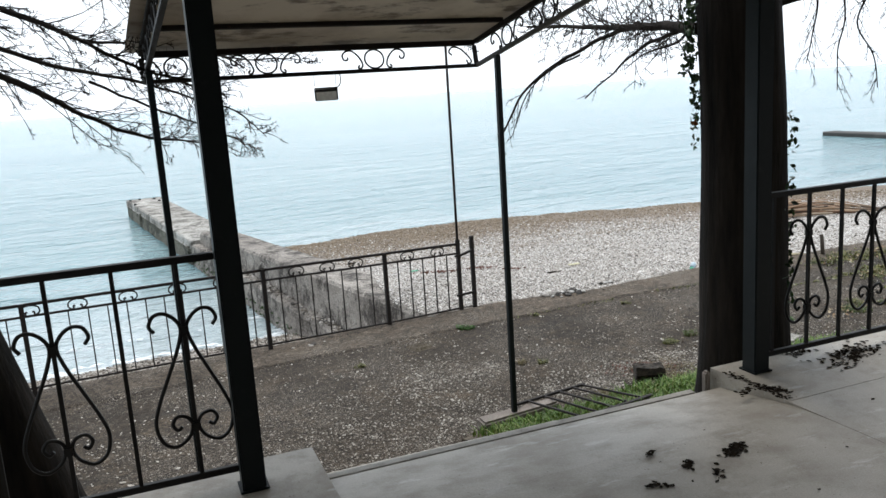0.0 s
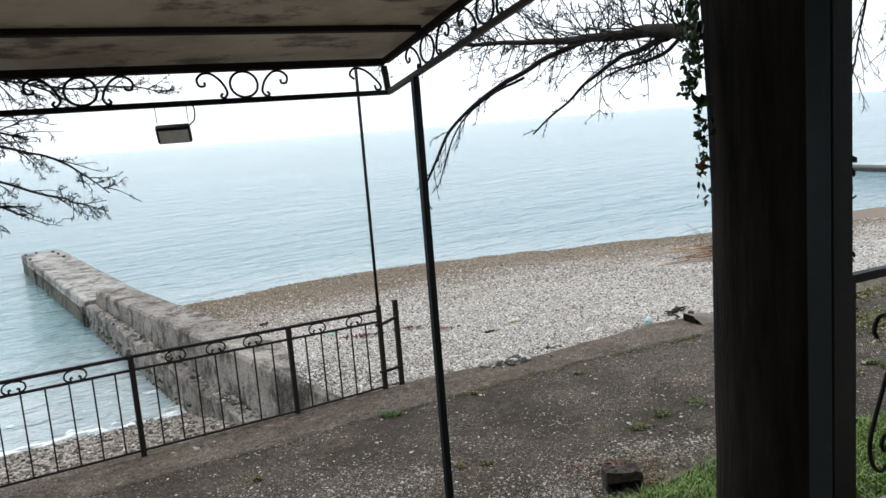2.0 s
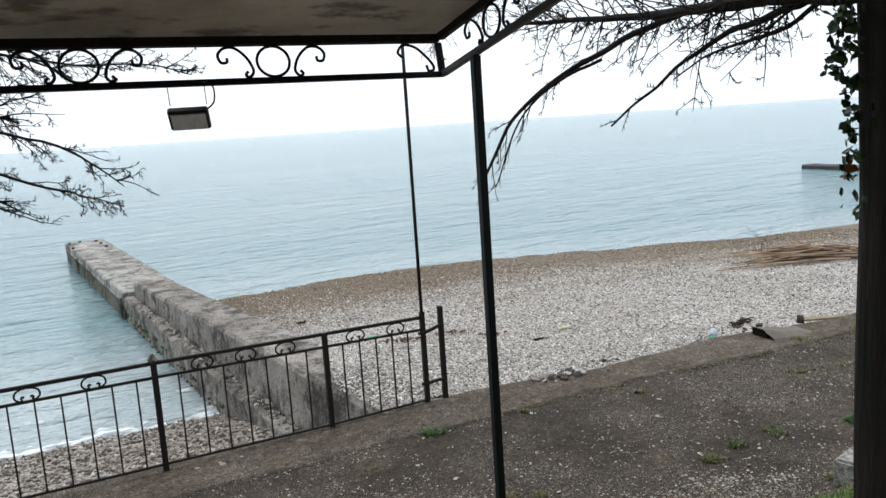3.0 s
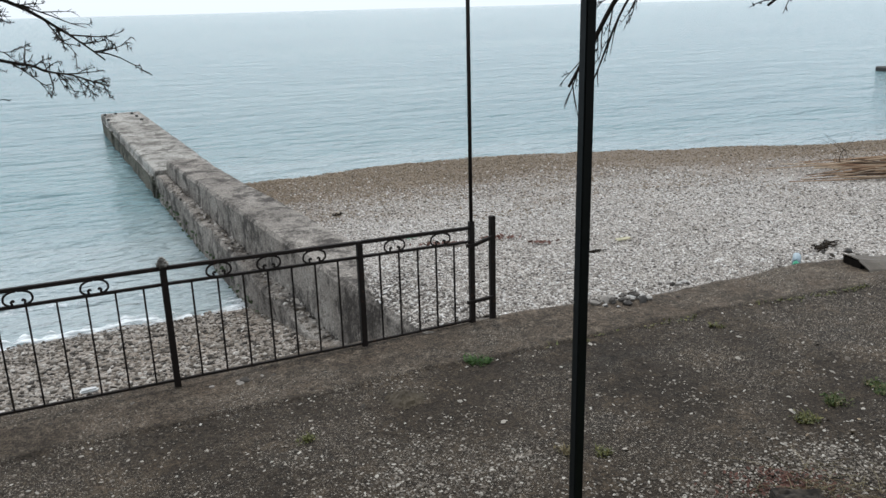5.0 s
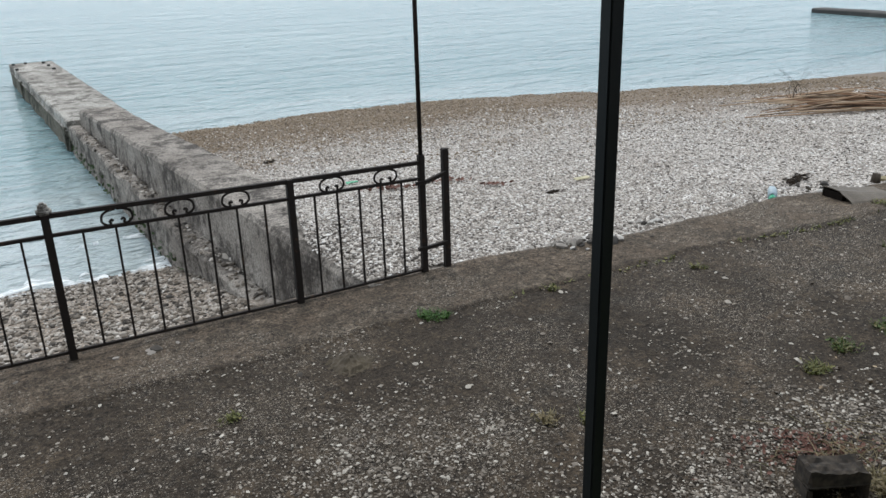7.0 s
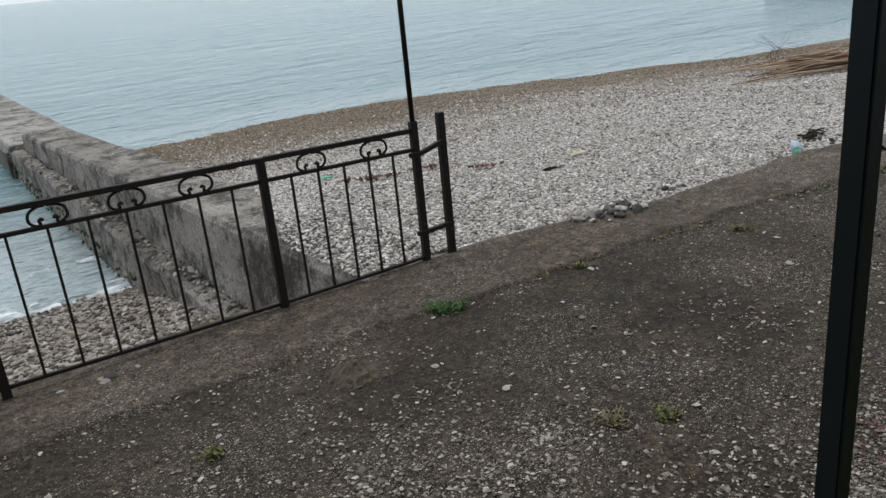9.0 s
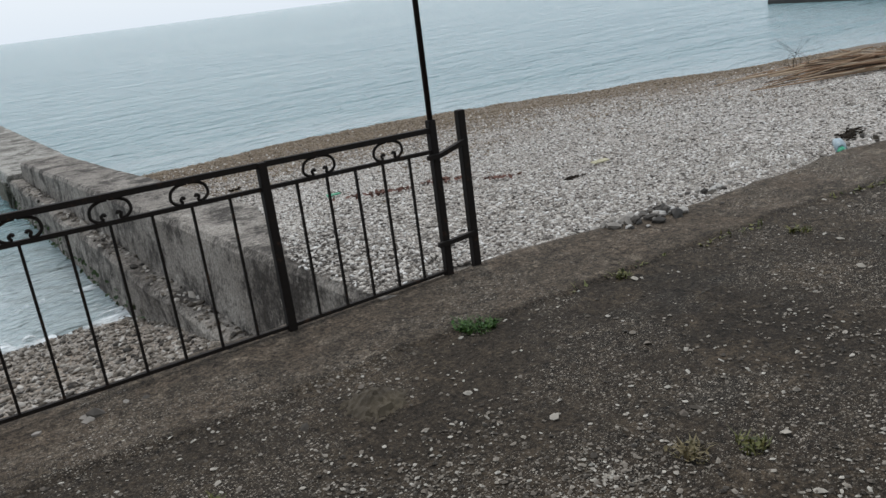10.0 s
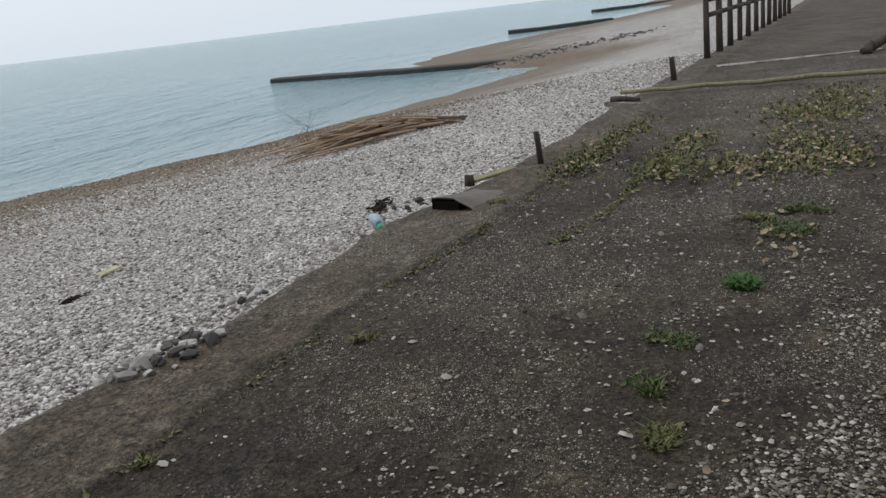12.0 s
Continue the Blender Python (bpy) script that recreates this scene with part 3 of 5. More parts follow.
# the slab at the head of the steps dips gently towards them
dip = bmesh.new()
rows = []
for v, z in ((-2.1 + GAP, 0), (-0.75, 0), (-0.55, -0.006), (-0.38, -0.024), (-0.2, -0.052), (0.04 - GAP, -0.09)):
    rows.append([dip.verts.new(q) for q in ((0.32 + GAP, v, -0.26), (0.32 + GAP, v, z), (2.62 - GAP, v, z), (2.62 - GAP, v, -0.26))])
for a, b in zip(rows, rows[1:]):
    for k in range(4):
        dip.faces.new((a[k], a[(k + 1) % 4], b[(k + 1) % 4], b[k]))
dip.faces.new(rows[0])
dip.faces.new(rows[-1][::-1])
bmesh.ops.recalc_face_normals(dip, faces=dip.faces)
part("slab", dip, M_TERRACE, terrace)
# pale nosing at the head of the stairs
bm = box(bmesh.new(), (0.335, 0.043, -0.17), (2.46, 0.105, -0.088), bevel=0.008)
part("edge_strip", bm, M_STEP, terrace)
# cheek block beside the tree
bm = box(bmesh.new(), (2.562, 0.085, -0.6), (2.60, 0.135, -0.008), bevel=0.012, jitter=0.004)
part("cheek", bm, M_KERB, terrace)
# filling under the slabs
bm = box(bmesh.new(), (-6, -4.0, -1.6), (0.31, 0.20, -0.165))
box(bm, (0.312, -4.0, -1.6), (2.60, 0.0, -0.27))
box(bm, (2.602, -4.0, -1.6), (9, 0.10, -0.165))
tagged(part("wall_south", bm, M_KERB), "rough concrete retaining wall under the terrace", "wall", kind="structure").matrix_basis = TM

stairs = tagged(new("stairs"), "pale concrete steps down to the road", "stairs", kind="structure")
stairs.matrix_basis = TM
RISE, TREAD = 0.17, 0.345
for k in range(1, 7):
    z = -0.09 - RISE * k
    bm = box(bmesh.new(), (0.33, 0.105 + TREAD * (k - 1), -1.5), (2.17, 0.105 + TREAD * k, z), bevel=0.012, jitter=0.003)
    part("step", bm, M_STEP, stairs)

# shelter over the terrace, closing the place behind and above the walker
bm = box(bmesh.new(), (-6, -4.2, 2.75), (9, 0.05, 2.9))
tagged(part("ceiling", bm, M_WALL), "plain shelter roof over the terrace", "roof", kind="structure").matrix_basis = TM
bm = box(bmesh.new(), (-6, -4.2, -1.5), (9, -4.02, 2.74))
tagged(part("wall_north", bm, M_WALL), "plain rendered wall behind the terrace", "wall", kind="structure").matrix_basis = TM

# ---- planting bed beside the stairs ----


def bed_z(x, y):
    d = min(max((y - 4.25) / 2.25, 0), 1)
    return -0.30 - 0.88 * d ** 0.85 + 0.05 * noise.noise(Vector((x * 1.5, y * 1.5, 7))) - (0.35 * max(x - 7.6, 0) if x > 7.6 else 0)


bed = tagged(sheet_mesh("planting_bed", spaced((3.62, 8.6, 60)), lambda x: [4.0 + ((6.5 if x > 5.2 else 6.44) + 0.06 * noise.noise(Vector((x * 2, 1, 1))) - 4.0) * i / 40 for i in range(41)] + [6.62], lambda x, y: bed_z(x, y) if y < 6.6 else -1.35, M_SOIL), "sloping soil bed with grass beside the steps", "planting bed")
bm = box(bmesh.new(), (3.80, 6.37, -1.5), (4.56, 6.50, -1.035), bevel=0.018, jitter=0.012)
tagged(part("kerb", bm, M_KERB), "brownish worn concrete kerb round the planting bed", "kerb", kind="structure")

# ---- iron railings of the terrace ----


def lyre_half(s):
    """Half of a lyre scroll: curl at the head, belly, and curl at the foot."""
    top = [(0.118, 0.745), (0.135, 0.775), (0.115, 0.815), (0.075, 0.822), (0.035, 0.795), (0.012, 0.745)]
    belly = [(0.035, 0.66), (0.085, 0.545), (0.135, 0.43), (0.158, 0.345), (0.140, 0.265), (0.090, 0.232), (0.035, 0.262)]
    foot = [(0.012, 0.315), (0.030, 0.355), (0.070, 0.365), (0.092, 0.335), (0.075, 0.305), (0.055, 0.318)]
    return [(s * x, 0, z) for x, z in top + belly + foot]


def railing(name, length, lyres, plain, top, label, at):
    ob = thing(name, label, "railing", at)
    part("top_rail", box(bmesh.new(), (0, -0.022, top - 0.03), (length, 0.022, top), bevel=0.004), M_IRON, ob)
    part("bottom_rail", box(bmesh.new(), (0, -0.014, 0.065), (length, 0.014, 0.095), bevel=0.003), M_IRON, ob)
    rods = {}
    for u in lyres + plain:
        rods[u] = part("baluster", box(bmesh.new(), (u - 0.0085, -0.0085, 0.095), (u + 0.0085, 0.0085, top - 0.03)), M_IRON, ob)
    for u in lyres:
        for s in (1, -1):
            pts = [Vector((u, 0.0, 0)) + Vector(q) for q in smooth_line(lyre_half(s), 5)]
            part("scroll", tube(bmesh.new(), pts, 0.0085, sides=5), M_IRON, ob)
        for z in (0.745, 0.31):
            part("collar", box(bmesh.new(), (u - 0.02, -0.017, z - 0.02), (u + 0.02, 0.017, z + 0.02), bevel=0.006), M_IRON, rods[u])
    return ob


n_l = 9
railing("terrace_railing", 5.0, [5 - 0.155 - 0.5 * i for i in range(n_l)], [5 - 0.405 - 0.5 * i for i in range(n_l)], 1.055,
        "black wrought-iron railing with lyre scrolls at the terrace edge", TM @ pose(-5.05, 0.02, 0))
railing("terrace_railing", 4.4, [0.305 + 0.49 * i for i in range(8)], [0.05] + [0.55 + 0.49 * i for i in range(8)], 1.0,
        "black wrought-iron railing with lyre scrolls beside the tree", TM @ pose(2.87, -0.03, 0))
for u, w, lab in ((0, 0.051, "slim dark square steel post at the head of the steps"), (2.806, 0.052, "dark green-black square steel post on the terrace corner")):
    ob = thing("steel_post", lab, "post", TM @ pose(u, -0.03, 0), "posts of the terrace shelter")
    shaft = part("shaft", box(bmesh.new(), (-w, -w, 0), (w, w, 2.75), bevel=0.006), M_POST, ob)
    part("foot_plate", box(bmesh.new(), (-w - 0.012, -w - 0.012, 0), (w + 0.012, w + 0.012, 0.01), bevel=0.003), M_POST, shaft)

# ---- canopy over the stairs ----
# own axes: u across, v towards the sea, w up; origin at the seaward right corner of the frame
CM = pose(4.16, 6.80, 1.845, 0, 0, -3.0) @ pose(0, 0, 0, -11.4, 0, 0)
CL, CW = 2.75, 2.58
canopy = thing("stair_canopy", "stained white sheet canopy on a scrolled black iron frame", "canopy", CM)


def cbox(name, lo, hi, mat=M_IRON, bevel=0.004, label=""):
    return part(name, box(bmesh.new(), lo, hi, bevel=bevel), mat, canopy, label)


for a, b in ((-CW - 0.10, -1.93), (-1.93, -0.98), (-0.98, 0.04)):
    part("roof_sheet", box(bmesh.new(), (a, -CL, 0.222), (b, 0.05, 0.228)), M_SHEET, canopy, "thin stained white roof sheet")
cbox("front_beam", (-CW, -0.03, 0.165), (0.0, 0.012, 0.205), M_RUST)
cbox("front_bar", (-CW, -0.014, -0.014), (0.014, 0.014, 0.014))
for u in (0.0, -CW):
    cbox("side_bar", (u - 0.016, -CL, -0.016), (u + 0.016, -0.016, 0.016), M_GREYPAINT if u == 0 else M_IRON)
    cbox("side_beam", (u - 0.02, -CL, 0.168), (u + 0.02, -0.035, 0.204), M_RUST)
    cbox("corner_upright", (u - 0.018, -0.012, 0.016), (u + 0.018, 0.012, 0.165), M_RUST)
for v in (-0.55, -1.16, -1.77, -2.38):
    cbox("purlin", (-CW, v - 0.02, 0.19), (-0.02, v + 0.02, 0.22), M_RUST)


def scroll_motif(u0, axis):
    """Ring between two S-scrolls, filling the band between bar and beam."""
    made = []

    def line(pts):
        q = [(Vector((u0 + a, 0, b)) if axis == "u" else Vector((0, u0 + a, b))) for a, b in pts]
        return smooth_line(q, 5)
    made.append(line([(0.078 * math.cos(a), 0.09 + 0.072 * math.sin(a)) for a in [i * math.pi / 6 for i in range(13)]]))
    for s in (1, -1):
        made.append(line([(s * a, b) for a, b in ((0.125, 0.045), (0.138, 0.028), (0.118, 0.02), (0.10, 0.05), (0.125, 0.11), (0.175, 0.155), (0.225, 0.155), (0.255, 0.125), (0.245, 0.09), (0.218, 0.09), (0.215, 0.11))]))
    return made


for u in (-0.88, -1.72, -2.36):
    for pts in scroll_motif(u, "u"):
        part("scroll", tube(bmesh.new(), pts, 0.0075, sides=5), M_IRON, canopy)
part("scroll", tube(bmesh.new(), smooth_line([(-0.21, 0, 0.09), (-0.235, 0, 0.12), (-0.2, 0, 0.155), (-0.13, 0, 0.14), (-0.06, 0, 0.07), (-0.045, 0, 0.03), (-0.075, 0, 0.02), (-0.085, 0, 0.05)], 5), 0.0075, sides=5), M_IRON, canopy)
for u in (0.0, -CW):
    for v in (-0.55, -1.16, -1.8):
        for pts in scroll_motif(v, "v"):
            part("scroll", tube(bmesh.new(), [Vector((u, 0, 0)) + q for q in pts], 0.0075, sides=5), M_IRON, canopy)
# poles stand upright under the side bars
CI = CM.inverted()
for x, y, foot in ((4.127, 6.424, -1.04), (1.565, 6.56, -1.29)):
    top = 1.845 + 0.2 * (6.80 + (4.16 - x) * 0.052 - y) - 0.017
    bm = box(bmesh.new(), (x - 0.0205, y - 0.0205, foot), (x + 0.0205, y + 0.0205, top), bevel=0.004)
    bmesh.ops.transform(bm, matrix=CI, verts=bm.verts)
    part("pole", bm, M_POST, canopy, "slim dark square pole")

# floodlight hung under the front bar
FL = pose(2.87, 6.87, 1.70, 0, 0, -20)
lamp = thing("floodlight", "small black floodlight hung by two wires under the canopy bar", "floodlight", FL)
housing = part("housing", box(bmesh.new(), (-0.088, -0.045, -0.045), (0.088, -0.01, 0.07), pose(0, 0.02, 0, 44, 0, 0), bevel=0.006), M_LAMP, lamp)
part("glass", box(bmesh.new(), (-0.075, -0.052, -0.034), (0.075, -0.047, 0.056), pose(0, 0.02, 0, 44, 0, 0)), M_LAMPGLASS, housing, "pale grey reflector glass")
for x in (-0.082, 0.078):
    part("wire", bar((x, 0.02, 0.05), (x, -0.01, 0.145), 0.0028), M_IRON, lamp)
part("cable", tube(bmesh.new(), smooth_line([(0.08, 0.03, 0.03), (0.11, 0.03, 0.06), (0.115, 0.02, 0.12), (0.09, 0, 0.15)]), 0.004), M_IRON, lamp)

# ---- iron fence along the shingle ----
fence = thing("fence", "low black wrought-iron fence on the road's edge above the beach", "fence", pose(0, FENCE_Y, 0))


def fence_top(x):
    return -0.288 - 0.0255 * (x - 3.08) if x > 3.08 else -0.288 - 0.013 * (x - 3.08)


def fence_foot(x):
    return -1.24 + 0.018 * max(0, 4.655 - x)


POSTS = [-9.72, -7.16, -4.6, -2.04, 0.52, 3.08, 4.655, 5.725]
fence_posts = {}
for x in POSTS:
    fence_posts[x] = part("post", box(bmesh.new(), (x - 0.024, -0.024, -1.36), (x + 0.024, 0.024, fence_top(x) + (0.06 if x > 5 else 0.012)), bevel=0.004), M_RUST, fence)
for a, b in zip(POSTS, POSTS[1:]):
    za, zb = fence_top(a), fence_top(b)
    part("top_rail", bar((a + 0.024, 0, za), (b - 0.024, 0, zb), 0.021), M_RUST, fence)
    part("mid_rail", bar((a + 0.024, 0, za - 0.127), (b - 0.024, 0, zb - 0.127), 0.016), M_RUST, fence)
    part("bottom_rail", bar((a + 0.024, 0, fence_foot(a)), (b - 0.024, 0, fence_foot(b)), 0.014), M_RUST, fence)
    long_one = b - a > 2
    n = 12 if long_one else 7 if b - a > 1.3 else 5
    for i in range(1, n + 1):
        x = b - 0.155 - 0.197 * (i - 1) if long_one else a + (b - a) * i / (n + 1)
        part("bar", bar((x, 0, fence_foot(x) - 0.005), (x, 0, fence_top(x) - 0.137), 0.0095), M_RUST, fence)
    for c in ([0.03, 0.21, 0.41, 0.615, 0.81] if long_one else [0.26, 0.51, 0.75] if n == 7 else [0.30, 0.71]):
        x, zt = a + (b - a) * c, fence_top(a + (b - a) * c) - 0.127
        for s in (1, -1):
            pts = smooth_line([(x + s * 0.026, 0, zt + 0.034), (x + s * 0.032, 0, zt + 0.046), (x + s * 0.046, 0, zt + 0.036), (x + s * 0.040, 0, zt + 0.018), (x + s * 0.062, 0, zt + 0.013), (x + s * 0.093, 0, zt + 0.04), (x + s * 0.085, 0, zt + 0.085), (x + s * 0.045, 0, zt + 0.108), (x + s * 0.004, 0, zt + 0.112)], 4)
            part("scroll", tube(bmesh.new(), pts, 0.0085, sides=5), M_RUST, fence)
# the tall rod rising from the end post, and the free gate post tied to it
part("rod", tube(bmesh.new(), [(5.725, 0, fence_top(5.725) + 0.05), (5.725, 0, 2.6)], 0.017, sides=8), M_RUST, fence_posts[5.725], "tall thin iron rod")
gate_post = part("gate_post", box(bmesh.new(), (5.915, -0.024, -1.36), (5.965, 0.024, -0.275), bevel=0.004), M_RUST, fence)
for z0, z1 in ((-0.51, -0.46), (-1.05, -1.04)):
    part("tie", tube(bmesh.new(), [(5.66, -0.03, z0), (5.74, -0.03, z0), (5.93, -0.03, z1)], 0.02, sides=4), M_RUST, gate_post)
head = fence_top(3.08) + 0.012
cap = box(bmesh.new(), (3.08 - 0.043, -0.043, head - 0.002), (3.08 + 0.043, 0.043, head + 0.042), bevel=0.014, jitter=0.004)
box(cap, (3.08 - 0.026, -0.026, head + 0.038), (3.08 + 0.026, 0.026, head + 0.075), bevel=0.012, jitter=0.004)
part("cap", cap, M_DECK, fence_posts[3.08], "grey mortar knob on the post")

# ---- concrete groyne into the sea ----
groyne = thing("groyne", "long weathered concrete groyne stepping down into the sea", "groyne", pose(5.17, 11.0, 0, 0, 0, 0.9))


def long_block(name, x0, x1, y0, y1, top, mat, seed, rough, label="", floor=None):
    """A cast block along y with worn, uneven arrises and faces."""
    bm = bmesh.new()
    rings = []
    n = int((y1 - y0) / 0.16)
    for i in range(n + 1):
        y = y0 + (y1 - y0) * i / n
        z = top(y)
        prof = [(x0 - 0.04, -4.5), (x0 - 0.03, z - 0.75), (x0 - 0.01, z - 0.4), (x0, z - 0.2), (x0, z - 0.05), (x0 + 0.04, z), (x0 + (x1 - x0) * 0.35, z), (x0 + (x1 - x0) * 0.7, z), (x1 - 0.04, z), (x1, z - 0.05), (x1 + 0.04, -4.5)]
        if floor:
            prof = [(px, max(pz, -floor)) for px, pz in prof]
        ring = []
        for k, (px, pz) in enumerate(prof):
            q = Vector((px * 3, y * 1.1, pz * 2 + seed * 7))
            a = rough * (noise.noise(q) + 0.6 * noise.noise(q * 3.1) + 0.35 * noise.noise(q * 8))
            b = rough * (noise.noise(q + Vector((9, 3, 1))) + 0.6 * noise.noise(q * 3.3))
            chip = max(0, noise.noise(Vector((y * 0.9, seed, k * 0.2))) - 0.35) * rough * 4 if k in (4, 5) else 0
            ring.append(bm.verts.new((px + a + chip * (k == 4), y, pz + (b * 0.6 - chip * 0.5 if 0 < k < 10 else 0))))
        rings.append(ring)
    for a, b in zip(rings, rings[1:]):
        for k in range(len(a) - 1):
            bm.faces.new((a[k], b[k], b[k + 1], a[k + 1]))
    bm.faces.new(rings[0])
    bm.faces.new(rings[-1][::-1])
    bmesh.ops.recalc_face_normals(bm, faces=bm.faces)
    return part(name, bm, mat, groyne, label)


long_block("wall", 0.0, 0.80, -0.8, 13.46, lambda y: -1.30 - 0.0435 * y, M_PIER, 1, 0.022)
long_block("ledge", -0.27, 0.0, -0.6, 13.46, lambda y: -2.12 - 0.007 * y, M_PIER, 4, 0.045, "narrow broken lower ledge")
for a, b in ((13.47, 18.2), (18.215, 22.9), (22.915, 26.9)):
    long_block("deck", -0.30, 1.14, a, b, lambda y: -2.10, M_DECK, a, 0.016, "pale flat outer deck", 2.32)
long_block("deck_base", -0.30, 1.12, 13.47, 26.85, lambda y: -2.31, M_PIERBASE, 9, 0.05, "dark weed-stained base of the outer deck")
for y in (13.75, 22.9):
    part("buttress", box(bmesh.new(), (-0.36, y - 0.12, -3.2), (-0.2, y + 0.12, -2.28), bevel=0.03, jitter=0.02), M_PIERBASE, groyne)
for x, y in ((-0.2, 26.3), (0.2, 26.5), (0.75, 26.2), (0.8, 25.2), (-0.25, 24.6), (0.82, 24.0)):
    part("stub", box(bmesh.new(), (x - 0.05, y - 0.05, -2.12), (x + 0.05, y + 0.05, -2.04), bevel=0.012, jitter=0.01), M_FAR, groyne)

# ---- trees ----


def wander(points, per=5, amp=0.02, seed=0.0):
    """A smooth line through points that wanders a little, as wood does."""
    out = []
    for i, q in enumerate(smooth_line(points, per)):
        n = noise.noise_vector(q * 4 + Vector((seed, seed * 2, 0)))
        out.append(q + n * amp * (0 if i == 0 else 1))
    return out


def twiglets(bm, line, count, length, r, droop=0.3, level=0, knots=True, aim=None):
    """Side twigs along a branch, alternating, each with finer ones."""
    n = len(line)
    for k in range(count):
        i = min(n - 2, int(n * (0.12 + 0.86 * (k + random.random()) / count)))
        p = line[i]
        d = (line[i + 1] - line[max(i - 1, 0)]).normalized()
        side = d.cross(Vector((random.gauss(0, 1), random.gauss(0, 1), random.gauss(0, 1)))).normalized()
        go = (d * random.uniform(0.5, 1.0) + side * random.uniform(0.5, 0.9) + Vector((0, 0, -droop * random.random()))).normalized()
        if aim is not None:
            go = (go + aim * 0.5).normalized()
        ln = length * random.uniform(0.45, 1.1) * (1 - 0.45 * i / n)
        bend = Vector((random.gauss(0, 0.12), random.gauss(0, 0.12), -droop * 0.5 + random.gauss(0, 0.1)))
        pts = [p + go * ln * s + bend * ln * s * s + noise.noise_vector((p + go * s) * 9) * ln * 0.05 * s for s in (0, 0.25, 0.5, 0.75, 1.0)]
        tube(bm, pts, r, r * 0.35, sides=3)
        if level > 0:
            twiglets(bm, smooth_line(pts, 2), random.randint(3, 5), ln * 0.5, r * 0.65, droop, level - 1, knots, aim)
        elif knots and random.random() < 0.7:
            for s in (0.3, 0.55, 0.8):
                q = pts[0].lerp(pts[-1], s)
                tube(bm, [q, q + side * 0.012 + Vector((0, 0, random.uniform(-0.01, 0.012)))], r * 0.9, r * 0.5, sides=3)


def limb(tree, points, r0, r1, twigs, length, seed, droop=0.3, level=1, twig_r=0.004, aim=None, sides=7):
    """A limb with its twigs: the limb one part, its fine twigs another."""
    random.seed(seed)
    line = wander(points, 6, 0.018, seed)
    wood = part("limb", tube(bmesh.new(), line, r0, r1, sides=sides, rough=0.25), M_TWIG, tree)
    if twigs:
        bm = bmesh.new()
        twiglets(bm, line, twigs, length, twig_r, droop, level, aim=aim)
        tagged(part("twig_growth", bm, M_TWIG, wood), kind="stuff")
    return line


def trunk(tree, points, r0, r1, flare):
    line = smooth_line(points, 10)
    bm = tube(bmesh.new(), line, r0, r1, sides=28)
    base = line[0].z
    for v in bm.verts:
        c = min(line, key=lambda q: abs(q.z - v.co.z))
        out = Vector((v.co.x - c.x, v.co.y - c.y, 0))
        a = math.atan2(out.y, out.x)
        k = 1 + flare * math.exp(-(v.co.z - base) / 0.22) * (1 + 0.4 * math.sin(a * 5 + 1))
        k += 0.06 * noise.noise(Vector((math.cos(a) * 1.5, math.sin(a) * 1.5, v.co.z * 0.8))) + 0.035 * noise.noise(Vector((math.cos(a) * 6, math.sin(a) * 6, v.co.z * 1.5)))
        v.co = Vector((c.x, c.y, v.co.z)) + out * k
    for f in bm.faces:
        f.smooth = True
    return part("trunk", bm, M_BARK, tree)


# the thick tree beside the terrace corner
tree = thing("tree", "thick dark ivy-grown tree trunk with bare branches beside the steps", "tree", pose(4.78, 4.60, 0))
tree_inv = Vector((-4.78, -4.60, 0))


def local(points):
    return [Vector(q) + tree_inv for q in points]


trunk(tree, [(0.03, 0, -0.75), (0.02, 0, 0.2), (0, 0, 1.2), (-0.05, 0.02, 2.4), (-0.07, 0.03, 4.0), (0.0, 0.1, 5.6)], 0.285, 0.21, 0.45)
limb(tree, local([(4.62, 4.80, 1.94), (4.72, 5.1, 1.97), (4.93, 5.64, 2.03), (5.13, 6.27, 2.07), (5.22, 6.96, 2.15), (5.2, 7.6, 2.2)]), 0.042, 0.010, 100, 0.6, 3, -0.1, 2, 0.0055)
limb(tree, local([(5.10, 6.05, 2.05), (5.09, 6.45, 1.97), (4.91, 6.80, 1.80), (4.72, 7.00, 1.58), (4.60, 7.06, 1.34), (4.53, 7.10, 1.19)]), 0.019, 0.006, 16, 0.26, 4, 0.35, 1, 0.0042, Vector((-0.45, 0.2, -0.7)))
limb(tree, local([(5.02, 6.55, 1.88), (4.83, 6.88, 1.71), (4.70, 7.02, 1.43), (4.62, 7.06, 1.20)]), 0.009, 0.003, 10, 0.2, 5, 0.3, 0, 0.004, Vector((-0.4, 0.2, -0.8)))
limb(tree, local([(4.70, 5.05, 1.95), (4.90, 5.54, 1.91), (5.06, 5.95, 1.83), (5.10, 6.27, 1.68), (4.98, 6.45, 1.52)]), 0.016, 0.005, 12, 0.18, 6, 0.2, 0, 0.004, Vector((0.1, 0.6, -0.4)))
limb(tree, local([(4.75, 5.0, 1.96), (4.98, 5.4, 1.88), (5.2, 5.9, 1.86), (5.3, 6.3, 1.75)]), 0.012, 0.004, 9, 0.2, 7, 0.2, 0, 0.004, Vector((0.2, 0.7, -0.2)))
limb(tree, local([(4.60, 4.80, 2.15), (4.55, 5.4, 2.35), (4.60, 6.2, 2.40), (4.7, 7.2, 2.35), (4.6, 8.0, 2.25)]), 0.045, 0.01, 60, 0.6, 8, 0.05, 2, 0.005)
limb(tree, local([(4.95, 4.55, 2.05), (5.25, 4.48, 2.10), (5.55, 4.45, 2.14), (5.95, 4.35, 2.25)]), 0.03, 0.008, 6, 0.5, 9, 0.9, 1, 0.004)
